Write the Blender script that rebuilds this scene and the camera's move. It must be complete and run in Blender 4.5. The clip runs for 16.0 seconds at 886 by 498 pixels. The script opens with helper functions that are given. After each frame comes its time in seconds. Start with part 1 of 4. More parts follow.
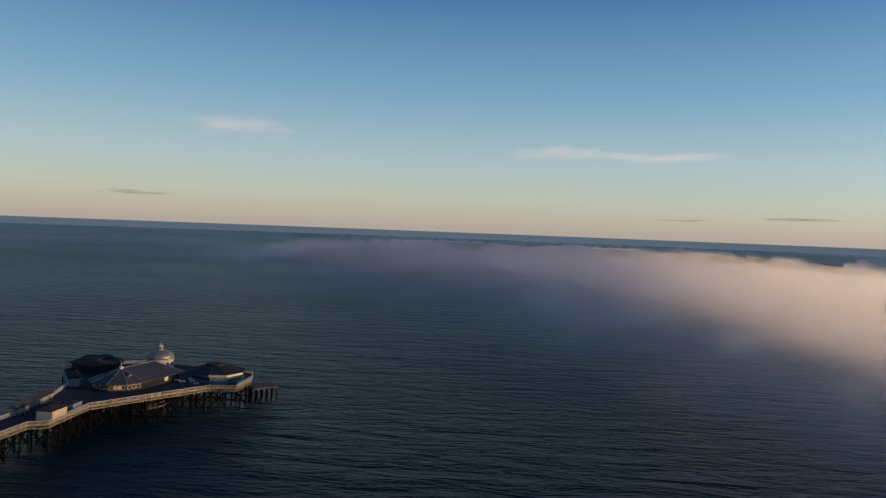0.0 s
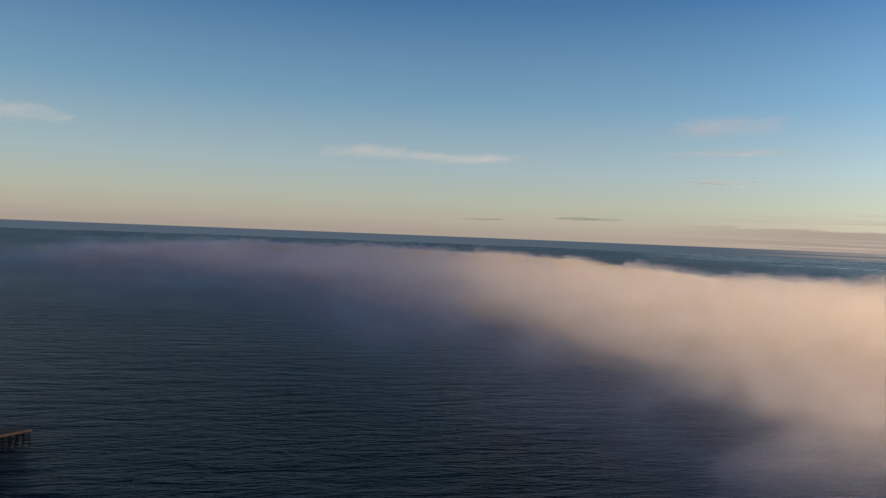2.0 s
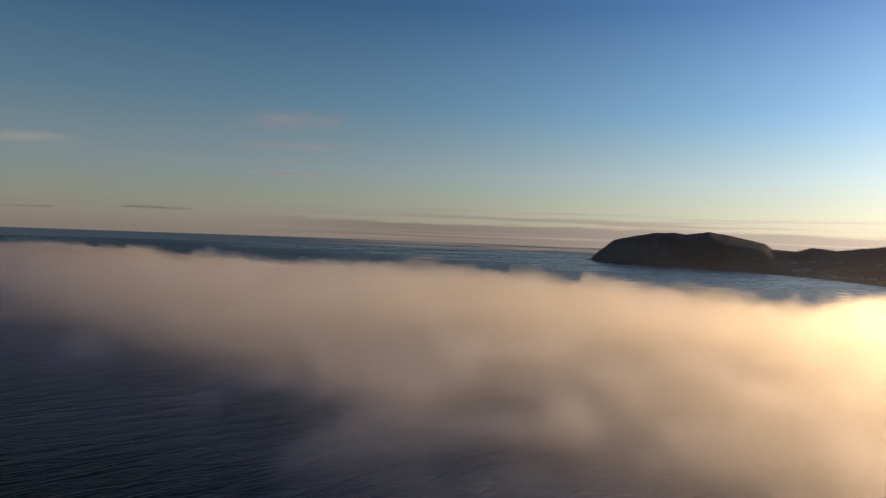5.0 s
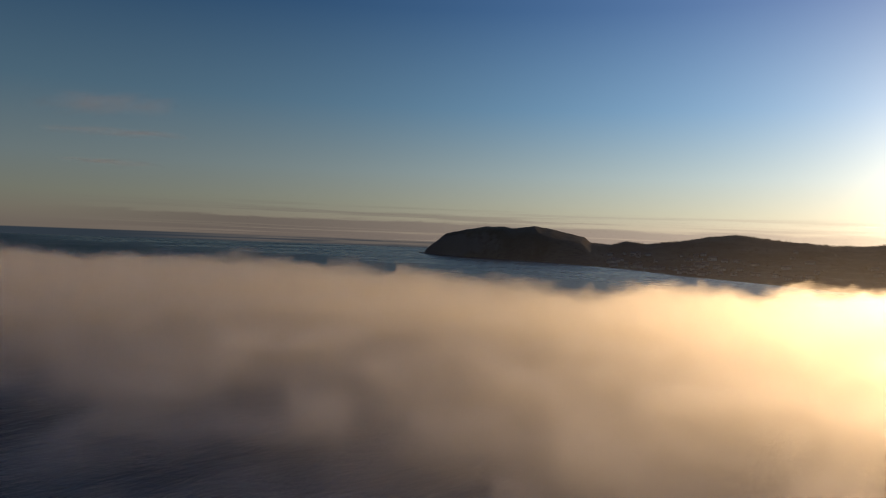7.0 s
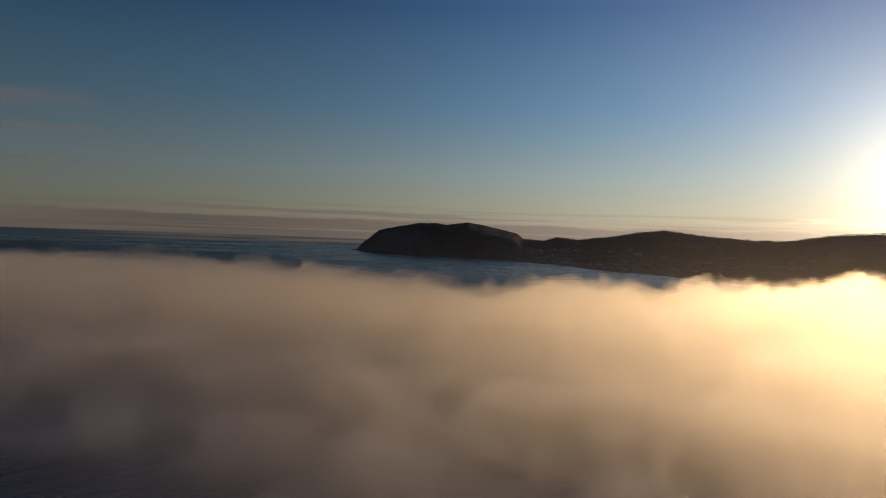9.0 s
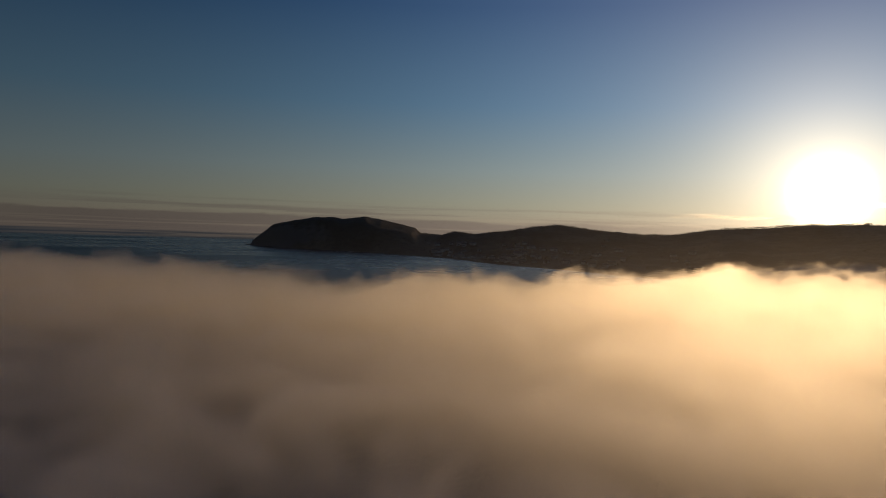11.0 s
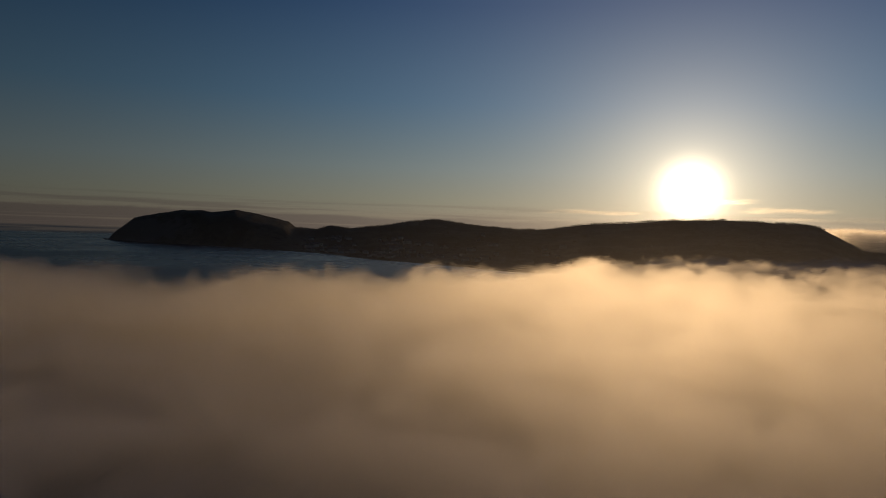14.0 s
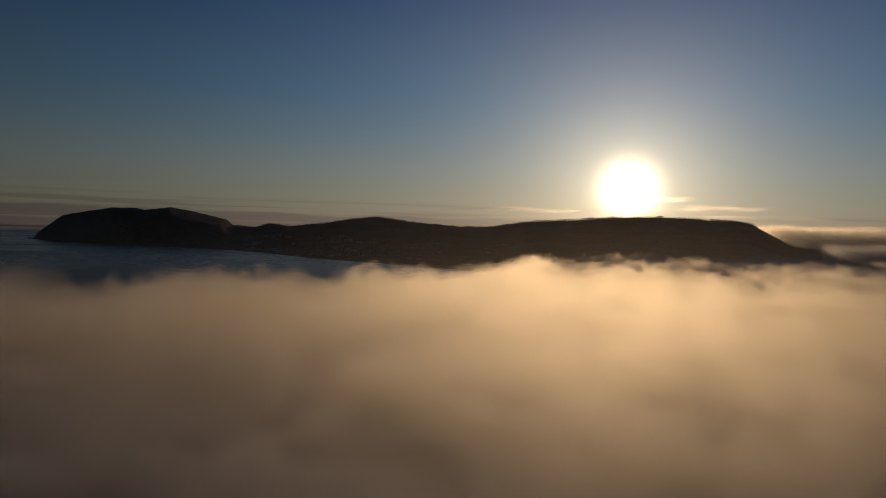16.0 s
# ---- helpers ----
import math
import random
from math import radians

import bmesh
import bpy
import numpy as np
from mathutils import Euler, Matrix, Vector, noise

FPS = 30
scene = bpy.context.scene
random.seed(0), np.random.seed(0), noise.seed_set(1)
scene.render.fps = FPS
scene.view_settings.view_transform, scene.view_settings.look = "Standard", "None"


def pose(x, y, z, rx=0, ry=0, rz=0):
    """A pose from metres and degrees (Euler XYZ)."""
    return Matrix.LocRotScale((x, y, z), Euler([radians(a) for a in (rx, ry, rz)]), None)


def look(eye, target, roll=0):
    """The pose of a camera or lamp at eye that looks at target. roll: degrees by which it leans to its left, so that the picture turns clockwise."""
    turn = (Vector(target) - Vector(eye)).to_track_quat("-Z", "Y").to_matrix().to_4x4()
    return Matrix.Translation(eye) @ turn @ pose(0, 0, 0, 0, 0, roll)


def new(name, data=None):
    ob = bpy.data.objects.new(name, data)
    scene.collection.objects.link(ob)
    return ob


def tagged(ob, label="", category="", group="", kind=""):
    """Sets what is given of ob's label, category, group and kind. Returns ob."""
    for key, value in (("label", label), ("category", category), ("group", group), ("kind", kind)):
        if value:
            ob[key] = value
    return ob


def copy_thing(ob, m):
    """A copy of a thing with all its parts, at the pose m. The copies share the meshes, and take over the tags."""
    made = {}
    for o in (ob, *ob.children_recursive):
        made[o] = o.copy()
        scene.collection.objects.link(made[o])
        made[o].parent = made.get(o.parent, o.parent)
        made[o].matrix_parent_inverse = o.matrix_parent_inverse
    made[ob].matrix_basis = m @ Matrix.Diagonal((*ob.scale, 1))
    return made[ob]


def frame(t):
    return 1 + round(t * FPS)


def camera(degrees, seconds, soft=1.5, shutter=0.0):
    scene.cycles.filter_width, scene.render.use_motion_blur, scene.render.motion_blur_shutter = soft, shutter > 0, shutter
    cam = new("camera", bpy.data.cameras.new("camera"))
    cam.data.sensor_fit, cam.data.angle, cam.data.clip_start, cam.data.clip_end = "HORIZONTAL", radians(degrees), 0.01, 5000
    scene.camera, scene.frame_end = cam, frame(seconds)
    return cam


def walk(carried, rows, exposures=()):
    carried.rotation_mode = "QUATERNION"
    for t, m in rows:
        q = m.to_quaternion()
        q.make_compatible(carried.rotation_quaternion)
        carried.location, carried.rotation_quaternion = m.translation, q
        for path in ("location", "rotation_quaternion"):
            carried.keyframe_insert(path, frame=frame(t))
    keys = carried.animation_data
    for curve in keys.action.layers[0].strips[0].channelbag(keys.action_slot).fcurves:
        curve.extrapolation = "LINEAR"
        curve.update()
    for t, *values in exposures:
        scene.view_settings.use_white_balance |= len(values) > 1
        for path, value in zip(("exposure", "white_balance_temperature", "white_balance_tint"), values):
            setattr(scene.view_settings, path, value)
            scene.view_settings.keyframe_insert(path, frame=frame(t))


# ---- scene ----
# ------------------------------------------------------------------ camera
cam = camera(62.2, 16.0, 1.1, 0.5)

# seconds, x, y, z, heading to the right of north, pitch, roll
FLIGHT = [
    (0.0, 0.0, 0.0, 66.0, 0.00, -1.62, 2.20),
    (0.5, 1.3, 4.1, 67.8, 1.79, -1.60, 2.28),
    (1.0, 2.6, 7.8, 69.5, 5.40, -1.44, 2.48),
    (1.5, 3.2, 11.7, 71.0, 9.97, -1.34, 2.49),
    (2.0, 4.3, 16.4, 72.2, 14.95, -1.28, 2.29),
    (2.5, 5.9, 20.7, 72.2, 19.88, -1.19, 2.07),
    (3.0, 7.7, 24.7, 71.7, 24.70, -1.14, 2.14),
    (3.5, 10.0, 28.4, 71.0, 30.07, -1.10, 2.12),
    (4.0, 12.5, 31.8, 70.2, 35.48, -0.97, 2.12),
    (4.5, 15.7, 34.2, 69.4, 41.11, -0.87, 2.07),
    (5.0, 19.8, 35.3, 68.8, 47.40, -0.81, 2.09),
    (5.2, 21.7, 35.3, 68.5, 49.91, -0.75, 2.14),
    (7.5, 54.5, 14.6, 67.1, 60.58, -0.88, 2.08),
    (8.0, 62.1, 8.9, 66.8, 61.47, -0.87, 1.90),
    (8.5, 69.8, 3.0, 66.5, 62.41, -0.88, 1.86),
    (9.0, 77.5, -2.9, 66.3, 64.33, -0.89, 1.96),
    (11.5, 116.2, -26.5, 65.5, 73.77, -1.06, 1.89),
    (12.0, 123.5, -29.6, 65.5, 76.05, -1.03, 1.98),
    (12.5, 130.5, -32.2, 65.6, 78.33, -1.08, 1.92),
    (13.0, 137.0, -34.0, 65.7, 79.84, -1.11, 1.89),
    (13.5, 143.3, -35.2, 65.8, 80.69, -1.14, 1.88),
    (14.0, 149.0, -35.9, 65.9, 80.91, -1.20, 1.91),
    (14.5, 154.4, -36.2, 66.1, 81.41, -1.26, 1.87),
    (15.0, 159.3, -36.4, 66.4, 83.14, -1.22, 1.92),
    (15.5, 163.8, -36.5, 66.6, 84.34, -1.21, 1.90),
    (16.0, 168.1, -36.6, 66.9, 85.35, -1.26, 1.75),
]
walk(cam, [(t, pose(x, y, z, 90 + p, 0, -h) @ pose(0, 0, 0, 0, 0, lean)) for t, x, y, z, h, p, lean in FLIGHT],
     exposures=[(0.0, 2.62, 6650, 10), (2.0, 2.45, 6650, 10), (4.0, 1.9, 6700, 10), (5.0, 1.58, 6700, 10), (7.5, 0.8, 6700, 10), (9.0, 0.48, 6700, 10), (12.0, -0.22, 6780, 10),
                (16.0, -0.68, 6780, 10)])

# ------------------------------------------------------------------ sky, sun
SUN_AZ, SUN_EL = 99.4, 3.6
SUN_DIR = Vector((math.sin(radians(SUN_AZ)) * math.cos(radians(SUN_EL)),
                  math.cos(radians(SUN_AZ)) * math.cos(radians(SUN_EL)), math.sin(radians(SUN_EL))))


class Nodes:
    """Short hand for building node trees."""

    def __init__(self, tree):
        self.tree = tree
        tree.nodes.clear()

    def add(self, kind, **sets):
        n = self.tree.nodes.new(kind)
        if "operation" in sets:
            n.operation = sets["operation"]
        if "use_clamp" in sets:
            n.use_clamp = sets["use_clamp"]
        if "data_type" in sets:
            n.data_type = sets["data_type"]
        if "blend_type" in sets:
            n.blend_type = sets["blend_type"]
        if "interpolation_type" in sets:
            n.interpolation_type = sets["interpolation_type"]
        if "rotation_type" in sets:
            n.rotation_type = sets["rotation_type"]
        if "attribute_name" in sets:
            n.attribute_name = sets["attribute_name"]
        if "sky_type" in sets:
            n.sky_type = sets["sky_type"]
        return n

    def put(self, value, socket):
        if hasattr(value, "is_output"):
            self.tree.links.new(value, socket)
        elif value is not None:
            socket.default_value = value

    def math(self, op, a, b=None, c=None, clamp=False):
        n = self.add("ShaderNodeMath", operation=op, use_clamp=clamp)
        for i, v in enumerate((a, b, c)):
            self.put(v, n.inputs[i])
        return n.outputs[0]

    def vmath(self, op, a, b=None, out=0):
        n = self.add("ShaderNodeVectorMath", operation=op)
        self.put(a, n.inputs[0])
        self.put(b, n.inputs[1])
        return n.outputs[out]

    def mix(self, fac, a, b, blend="MIX"):
        n = self.add("ShaderNodeMix", data_type="RGBA", blend_type=blend)
        self.put(fac, n.inputs[0])
        self.put(a, n.inputs[6])
        self.put(b, n.inputs[7])
        return n.outputs[2]

    def noise(self, vec, scale, detail=4.0, rough=0.55, distortion=0.0):
        n = self.add("ShaderNodeTexNoise")
        self.put(vec, n.inputs["Vector"])
        n.inputs["Scale"].default_value = scale
        n.inputs["Detail"].default_value = detail
        n.inputs["Roughness"].default_value = rough
        n.inputs["Distortion"].default_value = distortion
        return n.outputs[0]

    def smooth(self, v, lo, hi, a=0.0, b=1.0):
        n = self.add("ShaderNodeMapRange", interpolation_type="SMOOTHSTEP")
        self.put(v, n.inputs[0])
        for i, x in enumerate((lo, hi, a, b)):
            n.inputs[i + 1].default_value = x
        return n.outputs[0]

    def ramp(self, v, stops):
        n = self.add("ShaderNodeValToRGB")
        self.put(v, n.inputs[0])
        e = n.color_ramp.elements
        while len(e) < len(stops):
            e.new(0.5)
        for el, (p, c) in zip(e, stops):
            el.position, el.color = p, (*c, 1)
        return n.outputs[0]

    def scaled(self, vec, x, y, z):
        return self.vmath("MULTIPLY", vec, (x, y, z))


world = bpy.data.worlds.new("sky")
scene.world = world
world.use_nodes = True
w = Nodes(world.node_tree)
d = w.add("ShaderNodeTexCoord").outputs["Generated"]
sep = w.add("ShaderNodeSeparateXYZ")
w.put(d, sep.inputs[0])
elev = w.math("MULTIPLY", w.math("ARCSINE", sep.outputs[2]), 57.2958)
sky = w.add("ShaderNodeTexSky", sky_type="NISHITA")
sky.sun_disc = False
sky.sun_elevation, sky.sun_rotation = radians(SUN_EL), radians(SUN_AZ)
sky.altitude, sky.air_density, sky.dust_density, sky.ozone_density = 50, 1.0, 0.6, 2.0
# clear winter air: cold blue above, cream and dull rose towards the horizon
air = w.ramp(w.math("DIVIDE", elev, 40.0), [(0.0, (0.68, 0.60, 0.55)), (0.025, (0.75, 0.71, 0.62)), (0.06, (0.73, 0.80, 0.71)), (0.125, (0.60, 0.79, 0.88)),
                                            (0.25, (0.29, 0.57, 0.84)), (0.43, (0.08, 0.27, 0.60)), (1.0, (0.025, 0.11, 0.40))])
# brighter and warmer towards the low sun
theta = w.math("MULTIPLY", w.math("ARCCOSINE", w.math("MINIMUM", w.vmath("DOT_PRODUCT", d, tuple(SUN_DIR), 1), 0.999999)), 57.2958)
sunward = w.math("EXPONENT", w.math("MULTIPLY", w.math("POWER", w.math("DIVIDE", theta, 36.0), 2.0), -1.0))
side = w.math("MULTIPLY_ADD", sunward, 3.3, 1.0)
core = w.math("MULTIPLY", w.math("EXPONENT", w.math("MULTIPLY", w.math("POWER", w.math("DIVIDE", theta, 1.6), 2.0), -1.0)), 60.0)
halo = w.math("MULTIPLY", w.math("EXPONENT", w.math("DIVIDE", theta, -3.6)), 15.5)
broad = w.math("MULTIPLY", w.math("EXPONENT", w.math("DIVIDE", theta, -10.0)), 3.6)


def times(colour, factor):
    n = w.add("ShaderNodeVectorMath", operation="SCALE")
    w.put(colour, n.inputs[0])
    w.put(factor, n.inputs["Scale"])
    return n.outputs[0]


gl = w.vmath("ADD", times((1.0, 0.83, 0.56), w.math("ADD", core, halo)), times((0.92, 0.78, 0.66), broad))
# low air glows cream, the upper air a deeper blue
tint = w.mix(w.smooth(elev, 2.0, 11.0), (3.4, 3.25, 2.9, 1), (1.9, 2.75, 3.5, 1))
clear = w.mix(0.06, w.vmath("MULTIPLY", air, w.vmath("ADD", times(tint, sunward), (1.0, 1.0, 1.0))), sky.outputs[0])
base = w.vmath("ADD", clear, gl)
# a low mauve bank of stratus, frayed along its top, with streaks drawn out above it
az = w.math("MULTIPLY", w.math("ARCTAN2", sep.outputs[0], sep.outputs[1]), 57.2958)


def drawn_out(across, upward, scale, detail=5.0):
    """Noise stretched along the horizon."""
    comb = w.add("ShaderNodeCombineXYZ")
    w.put(w.math("MULTIPLY", az, across), comb.inputs[0])
    w.put(w.math("MULTIPLY", elev, upward), comb.inputs[1])
    return w.noise(comb.outputs[0], scale, detail, 0.6, 0.3)


streak = drawn_out(0.035, 1.7, 1.6)
veil = w.vmath("ADD", times((0.43, 0.355, 0.335), side), times((1.0, 0.78, 0.48), w.math("MULTIPLY", w.math("ADD", halo, broad), 1.25)))
rag = drawn_out(0.10, 0.9, 1.0)
bank = w.smooth(w.math("SUBTRACT", w.math("MULTIPLY_ADD", w.math("SUBTRACT", rag, 0.5), 1.5, 1.32), elev), 0.0, 0.30)
bank = w.math("MULTIPLY", bank, w.smooth(az, 28.0, 47.0))
slits = w.math("MULTIPLY", w.smooth(drawn_out(0.03, 4.2, 1.3), 0.50, 0.60), w.smooth(elev, 0.75, 0.3))
bank = w.math("MULTIPLY", bank, w.math("SUBTRACT", 1.0, w.math("MULTIPLY", slits, 0.8)))
wisps = w.math("MULTIPLY", w.math("MULTIPLY", w.smooth(elev, 0.0, 0.35), w.smooth(elev, 2.8, 1.5)), w.smooth(az, 28.0, 58.0))
wisps = w.math("MULTIPLY", w.math("MULTIPLY", wisps, w.smooth(streak, 0.46, 0.62)), 0.5)
hazed = w.mix(w.math("MAXIMUM", w.math("MULTIPLY", bank, 0.72), wisps), base, veil)
# the sea's far rim, where the water sheet ends, painted into the sky colour
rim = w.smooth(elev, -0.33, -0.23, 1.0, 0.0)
# calm lanes: the low sky's reflection is put in as a cream colour
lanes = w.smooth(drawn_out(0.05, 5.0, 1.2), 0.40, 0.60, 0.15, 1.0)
painted_sea = w.mix(w.math("MULTIPLY", w.math("MULTIPLY", w.smooth(az, 34.0, 52.0), lanes), 0.9), (0.15, 0.21, 0.29, 1), (0.80, 0.68, 0.60, 1))
final = w.mix(rim, hazed, painted_sea)
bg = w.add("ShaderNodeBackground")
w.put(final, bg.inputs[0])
bg.inputs[1].default_value = 0.10
out = w.add("ShaderNodeOutputWorld")
w.put(bg.outputs[0], out.inputs[0])

sun = new("sun", bpy.data.lights.new("sun", "SUN"))
sun.data.energy, sun.data.angle, sun.data.color = 0.62, radians(0.53), (1.0, 0.63, 0.31)
sun.matrix_world = look(SUN_DIR * 3000, (0, 0, 0))
scene.cycles.transparent_max_bounces = 64


# ------------------------------------------------------------------ materials
def material(name, colour, rough=0.6, metal=0.0, vary=0.25, scale=0.6, grain=8.0, bump=0.15, dirt=None, spec=0.4):
    """A weathered surface: two scales of colour variation, grain relief, optional dirt colour."""
    m = bpy.data.materials.new(name)
    m.use_nodes = True
    n = Nodes(m.node_tree)
    pos = n.add("ShaderNodeTexCoord").outputs["Object"]
    rnd = n.add("ShaderNodeObjectInfo").outputs["Random"]
    big = n.noise(pos, scale, 3.0)
    fine = n.noise(pos, grain, 5.0, 0.65)
    dark = tuple(c * (1 - vary) for c in colour)
    light = tuple(min(1, c * (1 + vary)) for c in colour)
    c = n.mix(n.smooth(big, 0.3, 0.7), (*dark, 1), (*light, 1))
    c = n.mix(n.math("MULTIPLY", n.smooth(fine, 0.35, 0.75), 0.5), c, (*[x * (1 - vary * 0.8) for x in colour], 1))
    if dirt:
        c = n.mix(n.math("MULTIPLY", n.smooth(n.noise(pos, scale * 2.7, 6.0, 0.7), 0.5, 0.72), 0.7), c, (*dirt, 1))
    hsv = n.add("ShaderNodeHueSaturation")
    n.put(n.math("MULTIPLY_ADD", rnd, 0.24, 0.88), hsv.inputs["Value"])
    n.put(c, hsv.inputs["Color"])
    b = n.add("ShaderNodeBsdfPrincipled")
    n.put(hsv.outputs[0], b.inputs["Base Color"])
    n.put(n.math("MULTIPLY_ADD", fine, 0.25, rough - 0.12), b.inputs["Roughness"])
    b.inputs["Metallic"].default_value = metal
    b.inputs["Specular IOR Level"].default_value = spec
    if bump:
        bp = n.add("ShaderNodeBump")
        bp.inputs["Strength"].default_value = bump
        bp.inputs["Distance"].default_value = 0.05
        n.put(fine, bp.inputs["Height"])
        n.put(bp.outputs[0], b.inputs["Normal"])
    o = n.add("ShaderNodeOutputMaterial")
    n.put(b.outputs[0], o.inputs[0])
    return m


M_SLATE = material("slate roofing", (0.034, 0.034, 0.039), 0.6, grain=3.0, dirt=(0.055, 0.058, 0.056), spec=0.22)
M_LEAD = material("lead dome sheet", (0.20, 0.19, 0.175), 0.42, 0.35, vary=0.18, scale=0.5, grain=4.0)
M_CREAM = material("cream painted timber", (0.42, 0.36, 0.25), 0.5, vary=0.12, dirt=(0.42, 0.34, 0.24))
M_WHITE = material("white painted iron", (0.40, 0.37, 0.30), 0.5, vary=0.10, dirt=(0.25, 0.20, 0.15))
M_TEAL = material("teal painted boarding", (0.022, 0.11, 0.135), 0.5, vary=0.2, dirt=(0.03, 0.08, 0.10))
M_BLUE = material("pale blue painted boarding", (0.11, 0.14, 0.16), 0.5, vary=0.15, dirt=(0.25, 0.30, 0.33))
M_DECK = material("worn deck planking", (0.026, 0.0245, 0.025), 0.85, vary=0.3, scale=0.25, grain=2.0, dirt=(0.042, 0.04, 0.04), spec=0.15)
M_TIMBER = material("weathered brown timber", (0.07, 0.05, 0.035), 0.8, vary=0.3, grain=5.0, dirt=(0.10, 0.09, 0.06))
M_IRON = material("rusted black ironwork", (0.0045, 0.004, 0.0038), 0.9, 0.0, vary=0.4, dirt=(0.008, 0.006, 0.004), spec=0.05)
M_DARKWALL = material("dark stained boarding", (0.02, 0.02, 0.023), 0.75, vary=0.3, spec=0.1)
M_OCHRE = material("ochre painted ironwork", (0.24, 0.19, 0.11), 0.6, vary=0.2, dirt=(0.16, 0.10, 0.06))
M_BROWNROOF = material("brown felt roofing", (0.036, 0.028, 0.025), 0.85, vary=0.3, grain=3.0, spec=0.12)
M_STUCCO = material("pale render", (0.45, 0.43, 0.41), 0.8, vary=0.2, scale=0.1)
M_ROOFTILE = material("dark roof slates", (0.12, 0.115, 0.12), 0.7, vary=0.3, scale=0.2)
M_LEAF = material("winter woodland", (0.075, 0.055, 0.036), 0.9, vary=0.5, scale=0.05, grain=0.6, bump=0.0)
M_TRUNK = material("tree bark", (0.09, 0.07, 0.05), 0.9)


def glass_material():
    m = bpy.data.materials.new("window glass")
    m.use_nodes = True
    n = Nodes(m.node_tree)
    b = n.add("ShaderNodeBsdfPrincipled")
    b.inputs["Base Color"].default_value = (0.02, 0.025, 0.03, 1)
    b.inputs["Roughness"].default_value = 0.06
    o = n.add("ShaderNodeOutputMaterial")
    n.put(b.outputs[0], o.inputs[0])
    return m


M_GLASS = glass_material()


def sea_material():
    m = bpy.data.materials.new("sea water")
    m.use_nodes = True
    n = Nodes(m.node_tree)
    pos = n.add("ShaderNodeNewGeometry").outputs["Position"]
    # long swell crests lie across the bay, short wind chop on top
    rot = n.add("ShaderNodeVectorRotate", rotation_type="Z_AXIS")
    n.put(pos, rot.inputs["Vector"])
    rot.inputs["Angle"].default_value = radians(5)
    q = rot.outputs[0]
    swell = n.noise(n.scaled(q, 0.30, 1.0, 1.0), 0.05, 2.0, 0.5, 0.4)
    waves = n.noise(n.scaled(q, 0.30, 1.0, 1.0), 0.13, 4.0, 0.6, 0.5)
    chop = n.noise(n.scaled(q, 0.45, 1.0, 1.0), 0.55, 4.0, 0.6, 0.3)
    h = n.math("ADD", n.math("MULTIPLY", swell, 1.6), n.math("ADD", n.math("MULTIPLY", waves, 3.2), n.math("MULTIPLY", chop, 0.8)))
    bp = n.add("ShaderNodeBump")
    bp.inputs["Distance"].default_value = 1.0
    slick = n.noise(n.scaled(q, 0.12, 1.0, 1.0), 0.006, 3.0, 0.5, 0.4)
    # the water lies calmer in the lee of the headland, in long lanes
    inshore = n.smooth(n.vmath("DOT_PRODUCT", pos, (math.sin(radians(108)), math.cos(radians(108)), 0), 1), 500.0, 1400.0)
    lane = n.smooth(n.noise(n.scaled(q, 0.25, 1.0, 1.0), 0.0045, 4.0, 0.55, 0.3), 0.36, 0.60, 0.55, 1.0)
    calm = n.math("MULTIPLY", inshore, lane)
    # steeper chop round the pier, an easier sea further out
    offing = n.smooth(n.vmath("LENGTH", pos, None, 1), 220.0, 900.0, 1.0, 0.6)
    n.put(n.math("MULTIPLY", n.math("MULTIPLY", n.smooth(slick, 0.36, 0.60, 0.85, 1.2), offing), n.math("MULTIPLY_ADD", calm, -0.7, 1.0)), bp.inputs["Strength"])
    n.put(h, bp.inputs["Height"])
    patch = n.noise(pos, 0.0022, 4.0, 0.6)
    b = n.add("ShaderNodeBsdfPrincipled")
    n.put(n.mix(n.smooth(patch, 0.35, 0.65), (0.0004, 0.0075, 0.013, 1), (0.0006, 0.0095, 0.016, 1)), b.inputs["Base Color"])
    n.put(n.math("MULTIPLY_ADD", calm, -0.08, n.smooth(patch, 0.3, 0.7, 0.30, 0.37)), b.inputs["Roughness"])
    b.inputs["IOR"].default_value = 1.33
    b.inputs["Specular IOR Level"].default_value = 0.11
    b.inputs["Specular Tint"].default_value = (0.62, 0.96, 1.0, 1)
    n.put(bp.outputs[0], b.inputs["Normal"])
    o = n.add("ShaderNodeOutputMaterial")
    n.put(b.outputs[0], o.inputs[0])
    return m


